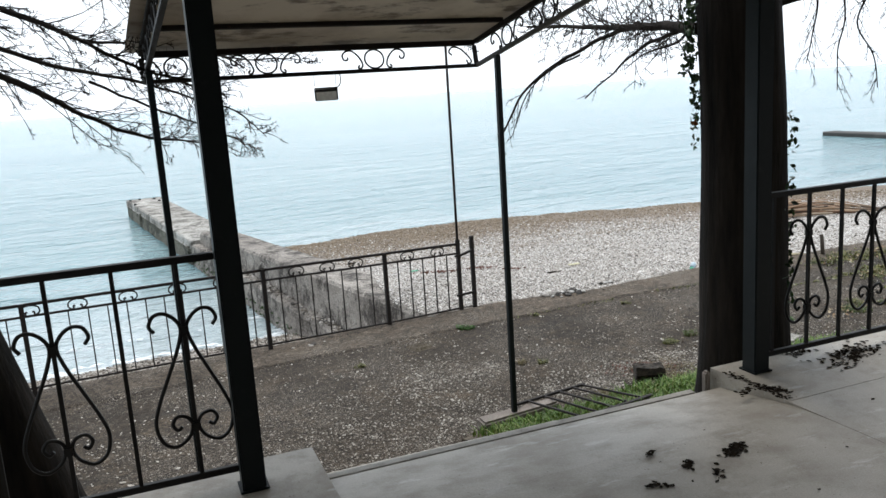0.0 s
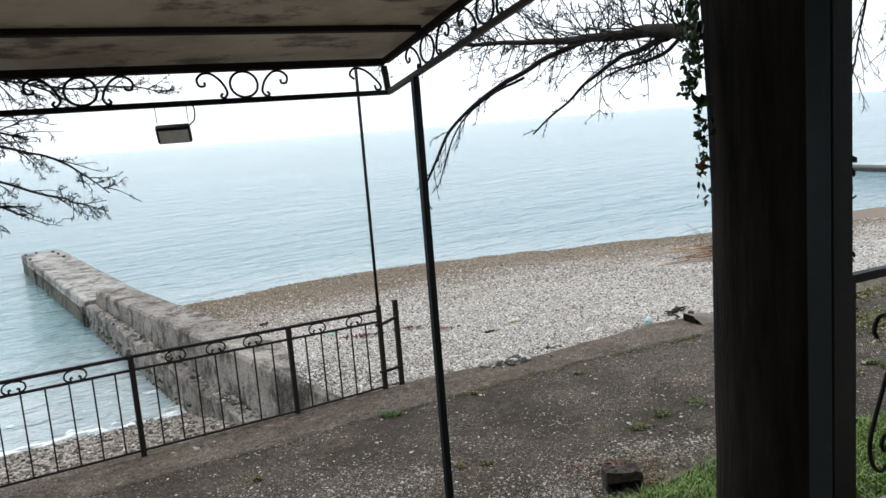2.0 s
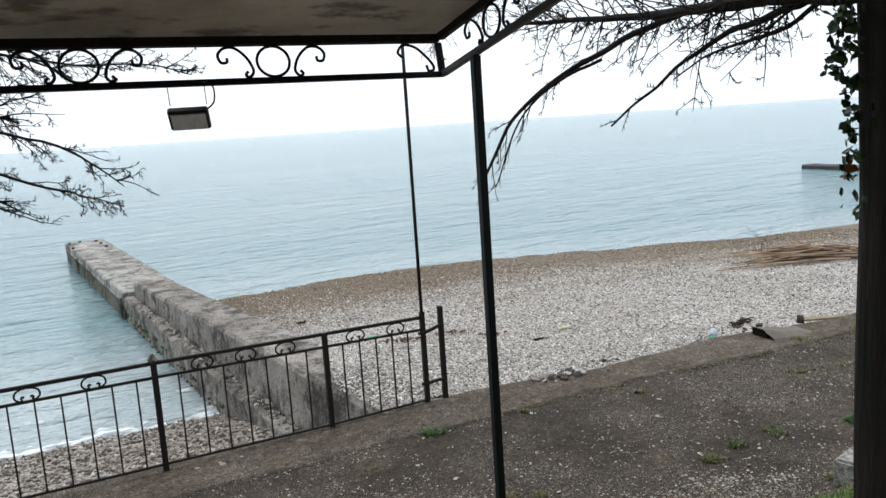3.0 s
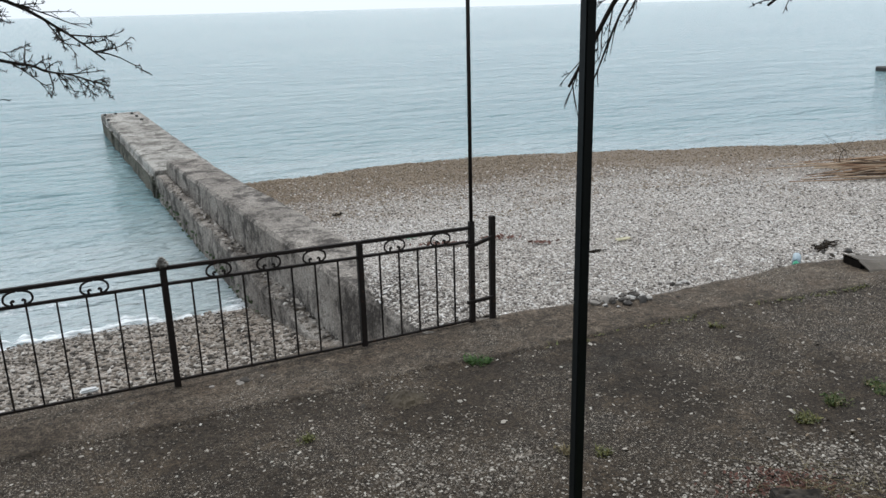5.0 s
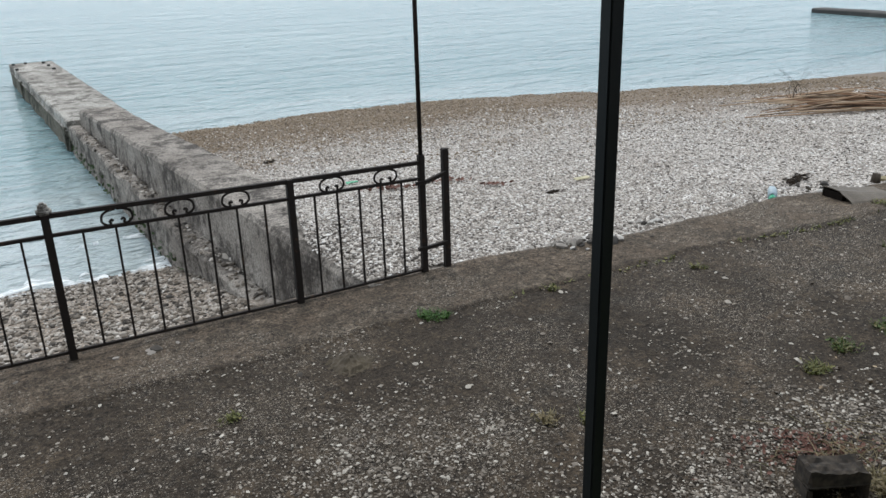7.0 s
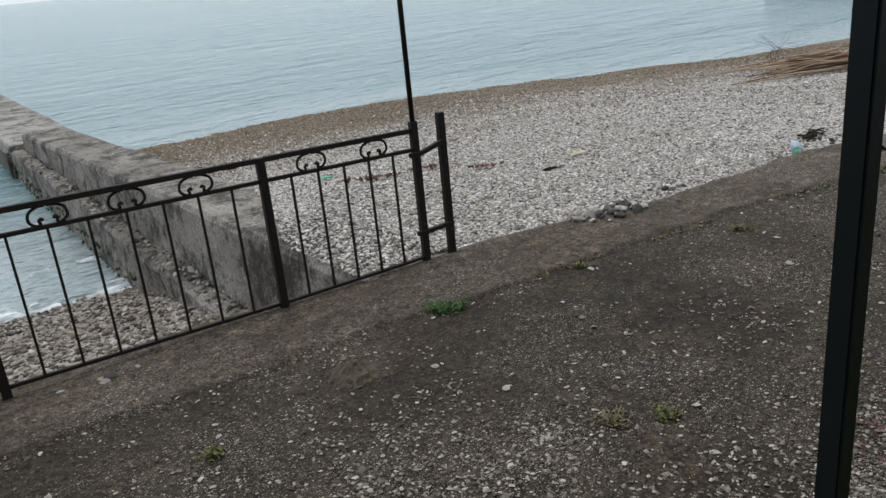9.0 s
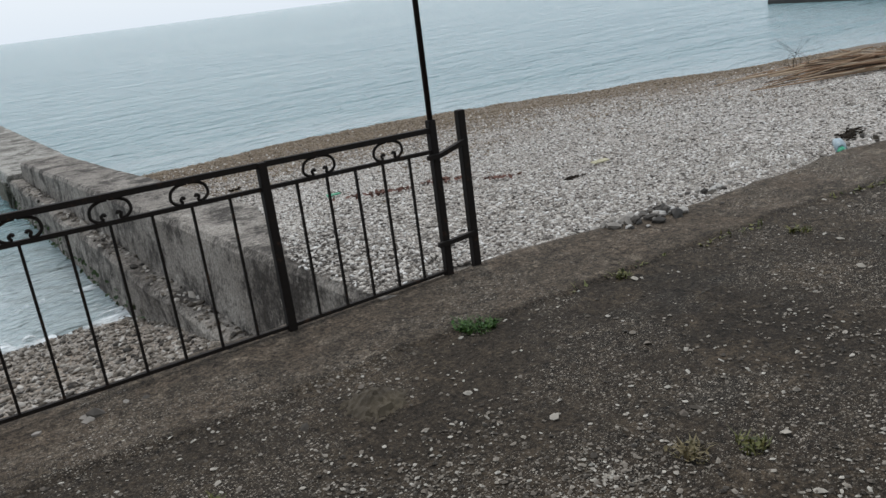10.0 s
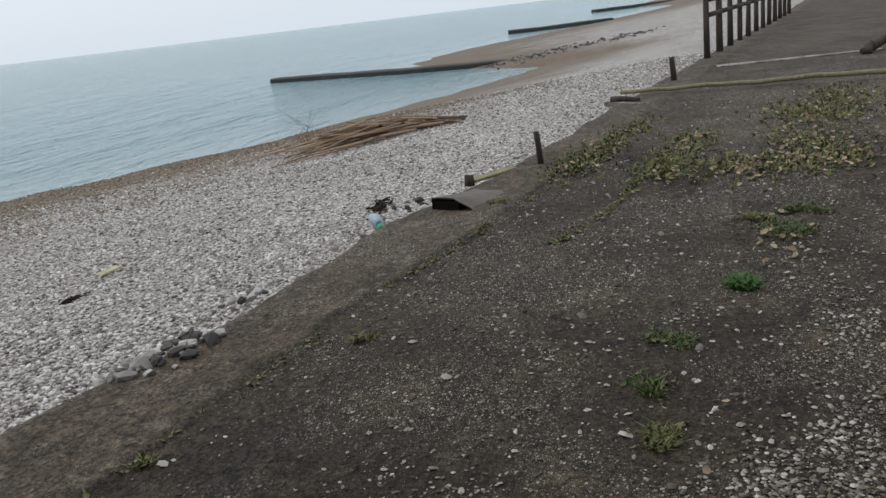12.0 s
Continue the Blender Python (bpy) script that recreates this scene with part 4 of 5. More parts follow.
for i, s in enumerate(([(5.52, 4.46, 2.14), (5.56, 4.49, 1.95), (5.52, 4.50, 1.75), (5.53, 4.5, 1.50)], [(5.28, 4.48, 2.08), (5.31, 4.51, 1.9), (5.26, 4.54, 1.68)], [(5.68, 4.40, 2.14), (5.64, 4.46, 1.92), (5.70, 4.38, 1.70), (5.73, 4.36, 1.5)], [(5.85, 4.3, 2.2), (5.80, 4.35, 1.95), (5.86, 4.3, 1.75)])):
    limb(tree, local(s), 0.008, 0.003, 9, 0.22, 11 + i, 0.6, 1, 0.0028, sides=5)
# ivy climbing the trunk
for seed, count, mat, name in ((21, 560, M_IVY, "ivy"), (22, 5, M_IVYRED, "ivy_dry")):
    random.seed(seed)
    bm = bmesh.new()
    for _ in range(count):
        side = random.choice((0, 0, 0, 1))
        a = radians(random.gauss(130, 15)) if side == 0 else radians(random.gauss(-42, 18))
        z = random.choice((random.uniform(1.6, 2.9), random.uniform(1.6, 2.9), random.uniform(1.6, 2.9), random.uniform(1.3, 1.9), random.uniform(1.2, 2.7))) if side == 0 else random.uniform(0.2, 1.4)
        if mat is M_IVYRED:
            a, z = radians(random.gauss(128, 5)), random.uniform(1.30, 1.42)
        r = 0.285 + random.uniform(-0.01, 0.03) + (random.uniform(0, 0.07) if side == 0 and z > 1.65 else 0)
        leaf(bm, Vector((math.cos(a) * r, math.sin(a) * r, z)), random.uniform(0.022, 0.052), 1.0)
    tagged(part(name, bm, mat, tree, "climbing ivy leaves" if mat is M_IVY else "browned ivy leaves"), kind="stuff")

# the leaning tree beyond the railing, with bare drooping branches
tree2 = thing("tree", "slanting dark tree trunk with bare twiggy branches below the terrace", "tree", pose(0.60, 5.02, 0))
t2 = Vector((-0.60, -5.02, 0))


def local2(points):
    return [Vector(q) + t2 for q in points]


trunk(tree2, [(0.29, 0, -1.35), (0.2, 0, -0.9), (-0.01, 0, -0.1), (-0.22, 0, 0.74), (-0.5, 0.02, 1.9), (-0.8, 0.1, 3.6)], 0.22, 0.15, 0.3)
limb(tree2, local2([(0.05, 5.1, 2.1), (0.45, 5.55, 2.0), (0.87, 6.0, 1.81), (1.13, 6.3, 1.65), (1.51, 6.7, 1.48), (1.80, 6.93, 1.42), (2.12, 7.08, 1.38)]), 0.022, 0.004, 40, 0.6, 31, 0.05, 2, 0.0044, Vector((0.75, 0.6, -0.15)))
limb(tree2, local2([(0.0, 5.15, 2.5), (0.5, 5.6, 2.3), (0.98, 6.0, 2.15), (1.35, 6.4, 1.98), (1.75, 6.8, 1.85), (2.2, 7.2, 1.72)]), 0.022, 0.005, 64, 0.6, 32, 0.05, 2, 0.0048, Vector((0.75, 0.6, -0.1)))
limb(tree2, local2([(0.0, 5.2, 2.25), (0.5, 5.8, 2.1), (1.0, 6.4, 1.95), (1.5, 6.9, 1.85), (2.0, 7.4, 1.72), (2.45, 7.9, 1.58), (2.74, 8.2, 1.34)]), 0.018, 0.004, 40, 0.5, 33, 0.1, 2, 0.0044, Vector((0.6, 0.7, -0.15)))
limb(tree2, local2([(1.2, 6.5, 1.85), (1.8, 7.2, 1.6), (2.36, 7.8, 1.38), (2.53, 8.2, 1.3), (2.77, 8.46, 1.22)]), 0.010, 0.003, 24, 0.3, 34, 0.1, 2, 0.004, Vector((0.6, 0.7, -0.2)))
limb(tree2, local2([(0.1, 5.2, 2.7), (0.7, 5.8, 2.62), (1.3, 6.5, 2.5), (1.9, 7.2, 2.2), (2.5, 7.8, 1.95)]), 0.022, 0.005, 48, 0.62, 35, 0.15, 2, 0.0045, Vector((0.7, 0.6, -0.1)))
limb(tree2, local2([(1.2, 6.5, 2.1), (1.7, 7.1, 2.1), (2.18, 7.6, 2.06), (2.49, 7.65, 2.01), (2.87, 7.7, 2.0), (3.1, 7.75, 1.95)]), 0.010, 0.003, 34, 0.34, 36, 0.05, 2, 0.004, Vector((0.8, 0.4, 0.0)))

# ---- second groyne and the far ones ----


def far_groyne(name, label, line, width, height):
    """A low concrete groyne along a line on the plan, slightly broken on top."""
    ob = thing(name, label, "groyne", pose(line[0][0], line[0][1], SEA_Z), "groynes along the shore")
    bm = bmesh.new()
    pts = smooth_line([(x - line[0][0], y - line[0][1], 0) for x, y in line], 8)
    rings = []
    for i, q in enumerate(pts):
        d = (pts[min(i + 1, len(pts) - 1)] - pts[max(i - 1, 0)]).normalized()
        s = Vector((d.y, -d.x, 0)) * width / 2
        h = height * (1 + 0.12 * noise.noise(q * 0.6))
        rings.append([bm.verts.new(v) for v in (q - s * 1.1 + Vector((0, 0, -1.5)), q - s + Vector((0, 0, h - 0.06)), q - s * 0.85 + Vector((0, 0, h)), q + s * 0.85 + Vector((0, 0, h)), q + s + Vector((0, 0, h - 0.06)), q + s * 1.1 + Vector((0, 0, -1.5)))])
    for a, b in zip(rings, rings[1:]):
        for k in range(5):
            bm.faces.new((a[k], b[k], b[k + 1], a[k + 1]))
    bm.faces.new(rings[0])
    bm.faces.new(rings[-1][::-1])
    bmesh.ops.recalc_face_normals(bm, faces=bm.faces)
    part("wall", bm, M_FAR, ob)
    return ob


far_groyne("groyne", "low dark concrete groyne running out from the shingle", [(48.2, 36.4), (47.0, 30.7), (45.9, 24.9), (46.2, 20.5), (48.5, 15.0), (52, 11.3)], 1.1, 0.27)
far_groyne("groyne", "far dark groyne beyond the shingle spit", [(88.5, 33.5), (90, 29), (95, 24)], 1.6, 0.4)
far_groyne("groyne", "far thin dark groyne near the horizon", [(146, 36), (150, 31), (160, 24)], 2, 0.5)

# ---- loose stones: beach, left cove, road ----
rng = np.random.default_rng(7)


def scatter_beach(n, x0, x1, near):
    out = []
    while len(out) < n:
        x = x0 + (x1 - x0) * rng.random()
        e, w = edge_y(x), water_y(x)
        y = e + (w - e) * rng.random() ** near
        out.append((x, y))
    return out


def wet_at(x, y):
    return wetness(x, y) + 0.25 * noise.noise(Vector((x * 0.6, y * 0.6, 0))) + 0.13 * rng.normal() > 0.52


pale, brown, far_pale, far_brown = [], [], [], []
for x, y in scatter_beach(150000, 5.62, 10.5, 1.5):
    if y > 14.5 or len(pale) + len(brown) > 40000:
        continue
    s = 0.013 + 0.030 * rng.random() ** 2.4
    row = (x, y, min(beach_z(x, y), ROAD_Z - 0.07) + s * 0.12, s)
    (brown if wet_at(x, y) else pale).append(row)
for x, y in scatter_beach(56000, 5.62, 15, 1.0) + scatter_beach(26000, 15, 26, 1.3):
    if x < 10.5 and y < 14.3:
        continue
    d = math.hypot(x - 4, y - 6)
    s = (0.016 + 0.030 * rng.random() ** 2.2) * (1 + 0.035 * d)
    row = (x, y, min(beach_z(x, y), ROAD_Z - 0.07) + s * 0.1, s)
    (far_brown if wet_at(x, y) else far_pale).append(row)
for _ in range(5200):
    y = 10.3 + 3.4 * rng.random() ** 1.2
    x0 = 5.20 + 0.30 * max(0, y - 11.4) - 0.0157 * (y - 11)
    x = x0 + (5.98 - x0) * rng.random()
    pale.append((x, y, -1.266 - 0.0435 * (y - 10.2) + 0.02, 0.014 + 0.030 * rng.random() ** 2))
ledge = []
for _ in range(420):
    y = 10.5 + 13.5 * rng.random() ** 1.4
    s = 0.03 + 0.07 * rng.random() ** 2
    ledge.append((5.17 - 0.0157 * (y - 11) - 0.24 * rng.random(), y, -2.12 - 0.007 * (y - 11) + 0.005, s))
stones("rubble", ledge, M_LEFT, "broken stones lying on the groyne's ledge", "rubble", 0.6, smooth=False)
stones("pebbles", pale, M_PALE, "pale grey and white pebbles of the dry shingle")
stones("pebbles", brown, M_BROWN, "brown damp pebbles along the waterline")
stones("pebbles", far_pale, M_PALE, "pale grey and white pebbles further along the shingle", base="oct")
stones("pebbles", far_brown, M_BROWN, "brown damp pebbles near the sea", base="oct")
cove = []
for x, y in scatter_beach(20000, -3.0, 4.88, 1.35):
    s = 0.026 + 0.055 * rng.random() ** 2.2
    cove.append((x, y, beach_z(x, y) + s * 0.12, s))
stones("pebbles", cove, M_LEFT, "coarse damp brown and grey pebbles below the fence")


def gravel_mask(x, y):
    """Where the lane is strewn with pale gravel."""
    v = 0.10 + max(0, noise.noise(Vector((x * 0.9, y * 1.3, 11)))) * 0.7 + max(0, noise.noise(Vector((x * 2.5, y * 3, 4)))) * 0.4
    if x > 5:
        v *= 0.6
    v += 0.5 * math.exp(-((y - 6.9) / 0.4) ** 2) * (math.exp(-((x - 6.3) / 0.9) ** 2) + 0.6 * math.exp(-((x - 8.9) / 0.7) ** 2) + 0.08)
    v += 0.6 * math.exp(-((x - 3.9) / 1.6) ** 2 - ((y - 7.2) / 0.9) ** 2)
    v += 0.35 * math.exp(-((y - 10.1) / 0.35) ** 2) + (0.22 if y > margin_y(x) else 0)
    return v


grit = []
while len(grit) < 44000:
    x, y = -3 + 19 * rng.random() ** 0.85, 5.2 + 5.1 * rng.random()
    if y > edge_y(x) - 0.02 or rng.random() > gravel_mask(x, y):
        continue
    s = 0.006 + 0.022 * rng.random() ** 3
    grit.append((x, y, road_z(x, y) + s * 0.15, s))
# drifts of loose chips: centre, spread, number
for cx, cy, sx, sy, n in ((5.45, 7.0, 0.33, 0.26, 5200), (6.5, 7.06, 0.30, 0.17, 4000), (6.1, 7.2, 0.2, 0.12, 700), (4.28, 7.95, 0.32, 0.16, 2000), (4.2, 8.52, 0.28, 0.10, 800), (4.4, 8.72, 0.3, 0.08, 500),
                          (3.5, 8.12, 0.3, 0.13, 800), (4.1, 8.26, 0.22, 0.08, 700), (4.76, 8.05, 0.22, 0.08, 800), (7.3, 6.85, 0.3, 0.14, 1800), (8.06, 6.82, 0.3, 0.10, 1500), (7.95, 7.56, 0.2, 0.06, 260),
                          (2.9, 7.0, 0.9, 0.45, 5200), (3.8, 7.15, 0.7, 0.35, 4200), (12.2, 6.2, 0.8, 0.25, 2200), (3.4, 9.72, 1.6, 0.12, 900), (5.3, 9.85, 0.7, 0.12, 500), (6.7, 8.5, 0.3, 0.08, 260), (7.6, 8.1, 0.4, 0.10, 420), (6.5, 8.1, 0.3, 0.08, 260)):
    for _ in range(int(n * (0.55 if cx < 5 else 0.7 if cx < 6.7 else 0.28))):
        x, y = rng.normal(cx, sx), rng.normal(cy, sy)
        x += 0.25 * (noise.noise(Vector((x * 2, y * 4, 6))))
        s = 0.006 + 0.020 * rng.random() ** 2.4
        if y < edge_y(x) - 0.03 and y > 6.55:
            grit.append((x, y, road_z(x, y) + s * 0.2, s))
for _ in range(420):
    x, y = -1 + 13 * rng.random(), 6.8 + 3.3 * rng.random()
    s = 0.022 + 0.028 * rng.random() ** 2
    if y < edge_y(x) - 0.05:
        grit.append((x, y, road_z(x, y) + s * 0.12, s))
stones("gravel", grit, M_GRIT, "small pale gravel scattered over the dark lane", "gravel", 0.5, smooth=False, base="hex")
rub = []
for _ in range(130):
    a = rng.normal(0, 1, 2)
    x, y = 7.32 + 0.20 * a[0], 10.10 + 0.10 * a[1]
    rub.append((x, y, -1.255 if y < edge_y(x) else -1.325, 0.025 + 0.10 * rng.random() ** 2))
for _ in range(22):
    a = rng.normal(0, 1, 2)
    rub.append((8.12 + 0.14 * a[0], 10.10 + 0.04 * a[1], -1.262, 0.035 + 0.07 * rng.random() ** 2))
for _ in range(26):
    a = rng.normal(0, 1, 2)
    rub.append((10.1 + 0.4 * a[0], 10.0 + 0.12 * a[1], -1.33, 0.04 + 0.08 * rng.random() ** 2))
for _ in range(9):
    rub.append((1.8 + 2.6 * rng.random(), 10.02 + 0.12 * rng.random(), -1.275, 0.05 + 0.08 * rng.random() ** 2))
cove_stone = thing("pale_stone", "single flat white stone among the damp pebbles", "stone", pose(2.45, 12.3, beach_z(2.45, 12.3) + 0.03))
part("body", box(bmesh.new(), (-0.09, -0.05, 0), (0.09, 0.05, 0.045), bevel=0.018, jitter=0.01), M_WHITE, cove_stone)
stones("rubble", rub, M_DARKROCK, "dark broken rubble along the lane's edge", "rubble", 0.6, smooth=False)

spit = []
for _ in range(300):
    f = rng.random()
    x, y = 44.6 + 2.6 * f + 0.7 * rng.normal(), 21.5 - 8.0 * f + 0.7 * rng.normal()
    spit.append((x, y, min(beach_z(x, y), ROAD_Z - 0.07) - 0.01, 0.10 + 0.22 * rng.random() ** 2))
stones("rocks", spit, M_FAR, "dark rocks banked against the far groyne", "rocks", 0.5, smooth=False)

# white surf at the cove's waterline: broken streaks of foam
bm = bmesh.new()
for off, wide, cut, seed in ((0.0, 0.85, -0.05, 1), (1.6, 0.35, 0.3, 2)):
    prev = None
    for i in range(300):
        x = -7 + 11.9 * i / 299
        w = 15.75 + off + 0.3 * noise.noise(Vector((x * 0.5, 3, 0))) + 0.12 * noise.noise(Vector((x * 2.2, 3 + seed, 0)))
        d = wide * (0.5 + 0.9 * noise.noise(Vector((x * 1.1, 8, seed))) + 0.5 * noise.noise(Vector((x * 6, 1, seed))) - cut)
        if d < 0.03:
            prev = None
            continue
        row = [bm.verts.new((x, w + d * k, SEA_Z + z)) for k, z in ((-0.3, 0.012), (0.1, 0.05), (0.6, 0.045), (1.0, 0.012))]
        if prev:
            for k in range(3):
                bm.faces.new((prev[k], row[k], row[k + 1], prev[k + 1])).smooth = True
        prev = row
tagged(part("surf", bm, M_FOAM), "thin white surf washing up the cove", "surf", kind="stuff")

# ---- grass, weeds and leaves ----
random.seed(5)
bm = bmesh.new()
for _ in range(26000):
    x, y = random.uniform(3.68, 8.3), random.uniform(4.3, 6.42)
    bare = math.exp(-((x - 4.35) / 0.55) ** 2 - ((y - 4.95) / 0.55) ** 2)
    if random.random() < 0.5 + 0.9 * noise.noise(Vector((x * 1.1, y * 1.1, 4))) + (0.35 if x > 4.6 else 0) - 1.3 * bare:
        blade(bm, Vector((x, y, bed_z(x, y) - 0.01)), random.uniform(0.04, 0.11), 0.006, 1.0)
tagged(part("grass", bm, M_GRASS), "fresh green grass on the planting bed", "grass", kind="stuff")
WEEDS = ((5.36, 9.52, 0.12, 60, M_TUFT), (6.90, 7.52, 0.13, 34, M_MOSS), (7.30, 7.62, 0.11, 30, M_WEED), (7.78, 7.58, 0.14, 50, M_WEED), (8.55, 7.31, 0.13, 150, M_TUFT), (9.50, 7.12, 0.22, 100, M_WEED), (9.98, 7.0, 0.15, 60, M_WEED), (9.75, 7.30, 0.12, 30, M_MOSS), (5.18, 7.96, 0.09, 18, M_DRYGRASS), (5.38, 7.84, 0.08, 12, M_MOSS),
         (3.74, 8.95, 0.07, 16, M_MOSS), (6.37, 9.40, 0.06, 12, M_MOSS), (7.55, 9.05, 0.06, 12, M_MOSS), (10.35, 9.2, 0.16, 40, M_MOSS), (12.0, 9.1, 0.2, 60, M_WEED), (7.35, 6.72, 0.10, 12, M_MOSS), (6.2, 6.66, 0.2, 60, M_DRYGRASS), (5.35, 6.75, 0.14, 36, M_DRYGRASS))
for x, y, r, n, mat in WEEDS:
    bm = bmesh.new()
    for _ in range(5):
        k = random.uniform(0.3, 0.75)
        px, py = x + random.gauss(0, r * 0.36), y + random.gauss(0, r * 0.28)
        blades(bm, (px, py, road_z(px, py)), int(n * 1.3), r * k, random.uniform(0.03, 0.06), 0.0045, 1.5)
        for _ in range(n // 4):
            a, q = random.uniform(0, 6.28), r * k * 1.2 * math.sqrt(random.random())
            leaf(bm, Vector((px + math.cos(a) * q, py + math.sin(a) * q, road_z(px, py) + random.uniform(0.008, 0.03))), random.uniform(0.012, 0.032), 0.5)
    label = {M_WEED: "low green weed growing through the lane", M_MOSS: "yellowish low weed in the lane's cracks", M_GRASS: "bright green grass tuft in the lane", M_TUFT: "dark green grass tuft in the lane", M_DRYGRASS: "dry straw-coloured grass tuft on the lane"}[mat]
    tagged(part("weed", bm, mat), label, "weed", "weeds in the lane", "stuff")
bm, bl, bd = bmesh.new(), bmesh.new(), bmesh.new()
for cx, cy, sx, sy, n, green in ((11.35, 7.35, 0.22, 0.22, 120, 0.5), (11.6, 6.8, 0.25, 0.22, 130, 0.6), (12.4, 6.85, 0.35, 0.2, 90, 0.8), (11.45, 8.05, 0.25, 0.14, 60, 2.2), (12.6, 7.95, 0.4, 0.12, 40, 1.6), (11.7, 8.95, 0.35, 0.10, 36, 2.4), (12.6, 8.8, 0.45, 0.10, 60, 1.6), (13.6, 8.65, 0.3, 0.10, 26, 1.5), (14.1, 6.75, 0.45, 0.25, 110, 1.6), (15.3, 6.4, 0.5, 0.2, 50, 1.8), (9.2, 7.12, 0.4, 0.12, 34, 0), (7.0, 7.45, 0.12, 0.1, 5, 0)):
    for _ in range(int(n * 1.5) if n > 6 else n):
        x, y = random.gauss(cx, sx), random.gauss(cy, sy)
        leaf(bm, Vector((x, y, road_z(x, y) + random.uniform(0.008, 0.03))), random.uniform(0.025, 0.065), 0.45)
    for _ in range(int(green * n * 2.5)):
        x, y = random.gauss(cx, sx * 1.15), random.gauss(cy, sy * 1.15)
        blade(bl, Vector((x, y, road_z(x, y) - 0.01)), random.uniform(0.03, 0.10), 0.008, 1.4)
        leaf(bl, Vector((x + 0.03, y, road_z(x, y) + 0.012)), random.uniform(0.03, 0.07), 0.3)
# weeds that follow two long cracks of the lane
for line, n in (([(5.7, 9.42, 0), (6.4, 9.47, 0), (7.05, 9.36, 0), (7.76, 9.34, 0), (8.2, 9.33, 0)], 110), ([(8.2, 9.33, 0), (9.02, 9.14, 0), (9.51, 9.11, 0), (9.9, 9.12, 0), (10.67, 8.97, 0), (11.6, 8.94, 0)], 190), ([(8.9, 8.52, 0), (9.34, 8.45, 0), (10.0, 8.28, 0), (10.79, 8.24, 0), (11.3, 8.15, 0)], 240)):
    pts = smooth_line(line, 12)
    for _ in range(n):
        q = random.choice(pts)
        x, y = q.x + random.gauss(0, 0.05), q.y + random.gauss(0, 0.03)
        if noise.noise(Vector((x * 3, y, 2))) < -0.05:
            continue
        blade(bl, Vector((x, y, road_z(x, y) - 0.01)), random.uniform(0.02, 0.06), 0.006, 1.5)
        leaf(bl, Vector((x, y, road_z(x, y) + 0.008)), random.uniform(0.015, 0.04), 0.3)
tagged(part("leaf_litter", bm, M_LEAF), "fallen brown leaves drifted over the lane", "leaves", kind="stuff")
tagged(part("low_weeds", bl, M_MOSS), "patchy yellow-green weeds among the leaves", "weeds", kind="stuff")
# dark wet litter on the terrace
for x, y, s, n, turn in ((3.38, 3.38, 0.085, 44, 20), (3.12, 3.39, 0.05, 12, 40), (2.89, 3.33, 0.05, 7, -35), (3.16, 3.26, 0.08, 7, 35), (3.05, 3.56, 0.05, 4, 30), (4.65, 4.06, 0.10, 22, 0), (4.86, 3.87, 0.27, 110, 14), (4.09, 3.77, 0.08, 26, -75), (3.95, 3.83, 0.07, 10, 20)):
    bm = bmesh.new()
    ca, sa = math.cos(radians(turn)), math.sin(radians(turn))
    for _ in range(n * 2):
        a, b = random.gauss(0, s * 0.5), random.gauss(0, s * 0.2)
        leaf(bm, Vector((x + a * ca - b * sa, y + a * sa + b * ca, 0.002)), random.uniform(0.012, 0.04), 0.12)
    tagged(part("leaf_litter", bm, M_DEBRIS), "dark wet leaf litter lying on the terrace", "leaves", kind="stuff")

random.seed(44)
bm = bmesh.new()
for _ in range(150):
    u, v = random.uniform(0.3, 4.6), random.uniform(-2.6, 0.0)
    if u > 2.64 or v < -0.47:
        leaf(bm, TM @ Vector((u, v, 0.002)), 0.006 + 0.022 * random.random() ** 3, 0.12)
for _ in range(90):
    leaf(bm, TM @ Vector((2.63 + random.gauss(0.01, 0.02), random.uniform(-0.44, 0.02), 0.002)), random.uniform(0.012, 0.03), 0.12)
tagged(part("leaf_crumbs", bm, M_DEBRIS), "dark leaf crumbs and grit strewn on the terrace", "litter", kind="stuff")

# ---- fallen grate on the bed ----
GR = Vector((4.14, 6.46, -1.0))
grate = thing("fallen_grate", "rusty iron grate lying tilted on the grassy bed", "grate", pose(*GR))
rail_a = (Vector((0, 0, 0)), Vector((1.03, 0.37, -0.16)))
rail_b = (Vector((-0.14, -1.03, 0.25)), Vector((0.80, -0.82, 0.16)))
part("rail", bar(*rail_a, 0.016), M_RUST, grate)
part("rail", bar(*rail_b, 0.022), M_RUST, grate)
for f, g in ((0.19, 0.15), (0.41, 0.33), (0.62, 0.52), (0.82, 0.72), (0.96, 0.9)):
    part("bar", bar(rail_a[0].lerp(rail_a[1], f), rail_b[0].lerp(rail_b[1], g), 0.011), M_RUST, grate)

# bricks half buried at the bed's edge
brick = thing("broken_block", "broken dark brown hollow block half sunk in the gravel", "block", pose(5.91, 6.75, -1.30, 2, -2, -28) @ Matrix.Scale(0.86, 4))
shell = bmesh.new()
for lo, hi in (((-0.17, -0.085, 0), (-0.135, 0.085, 0.125)), ((0.135, -0.085, 0), (0.17, 0.085, 0.125)), ((-0.135, 0.04, 0), (0.135, 0.085, 0.125)), ((-0.17, -0.088, 0.125), (0.17, 0.088, 0.15))):
    box(shell, lo, hi, bevel=0.008, jitter=0.004)
part("shell", shell, M_BRICK, brick)
chunk = bmesh.new()
bmesh.ops.create_grid(chunk, x_segments=16, y_segments=8, size=1)
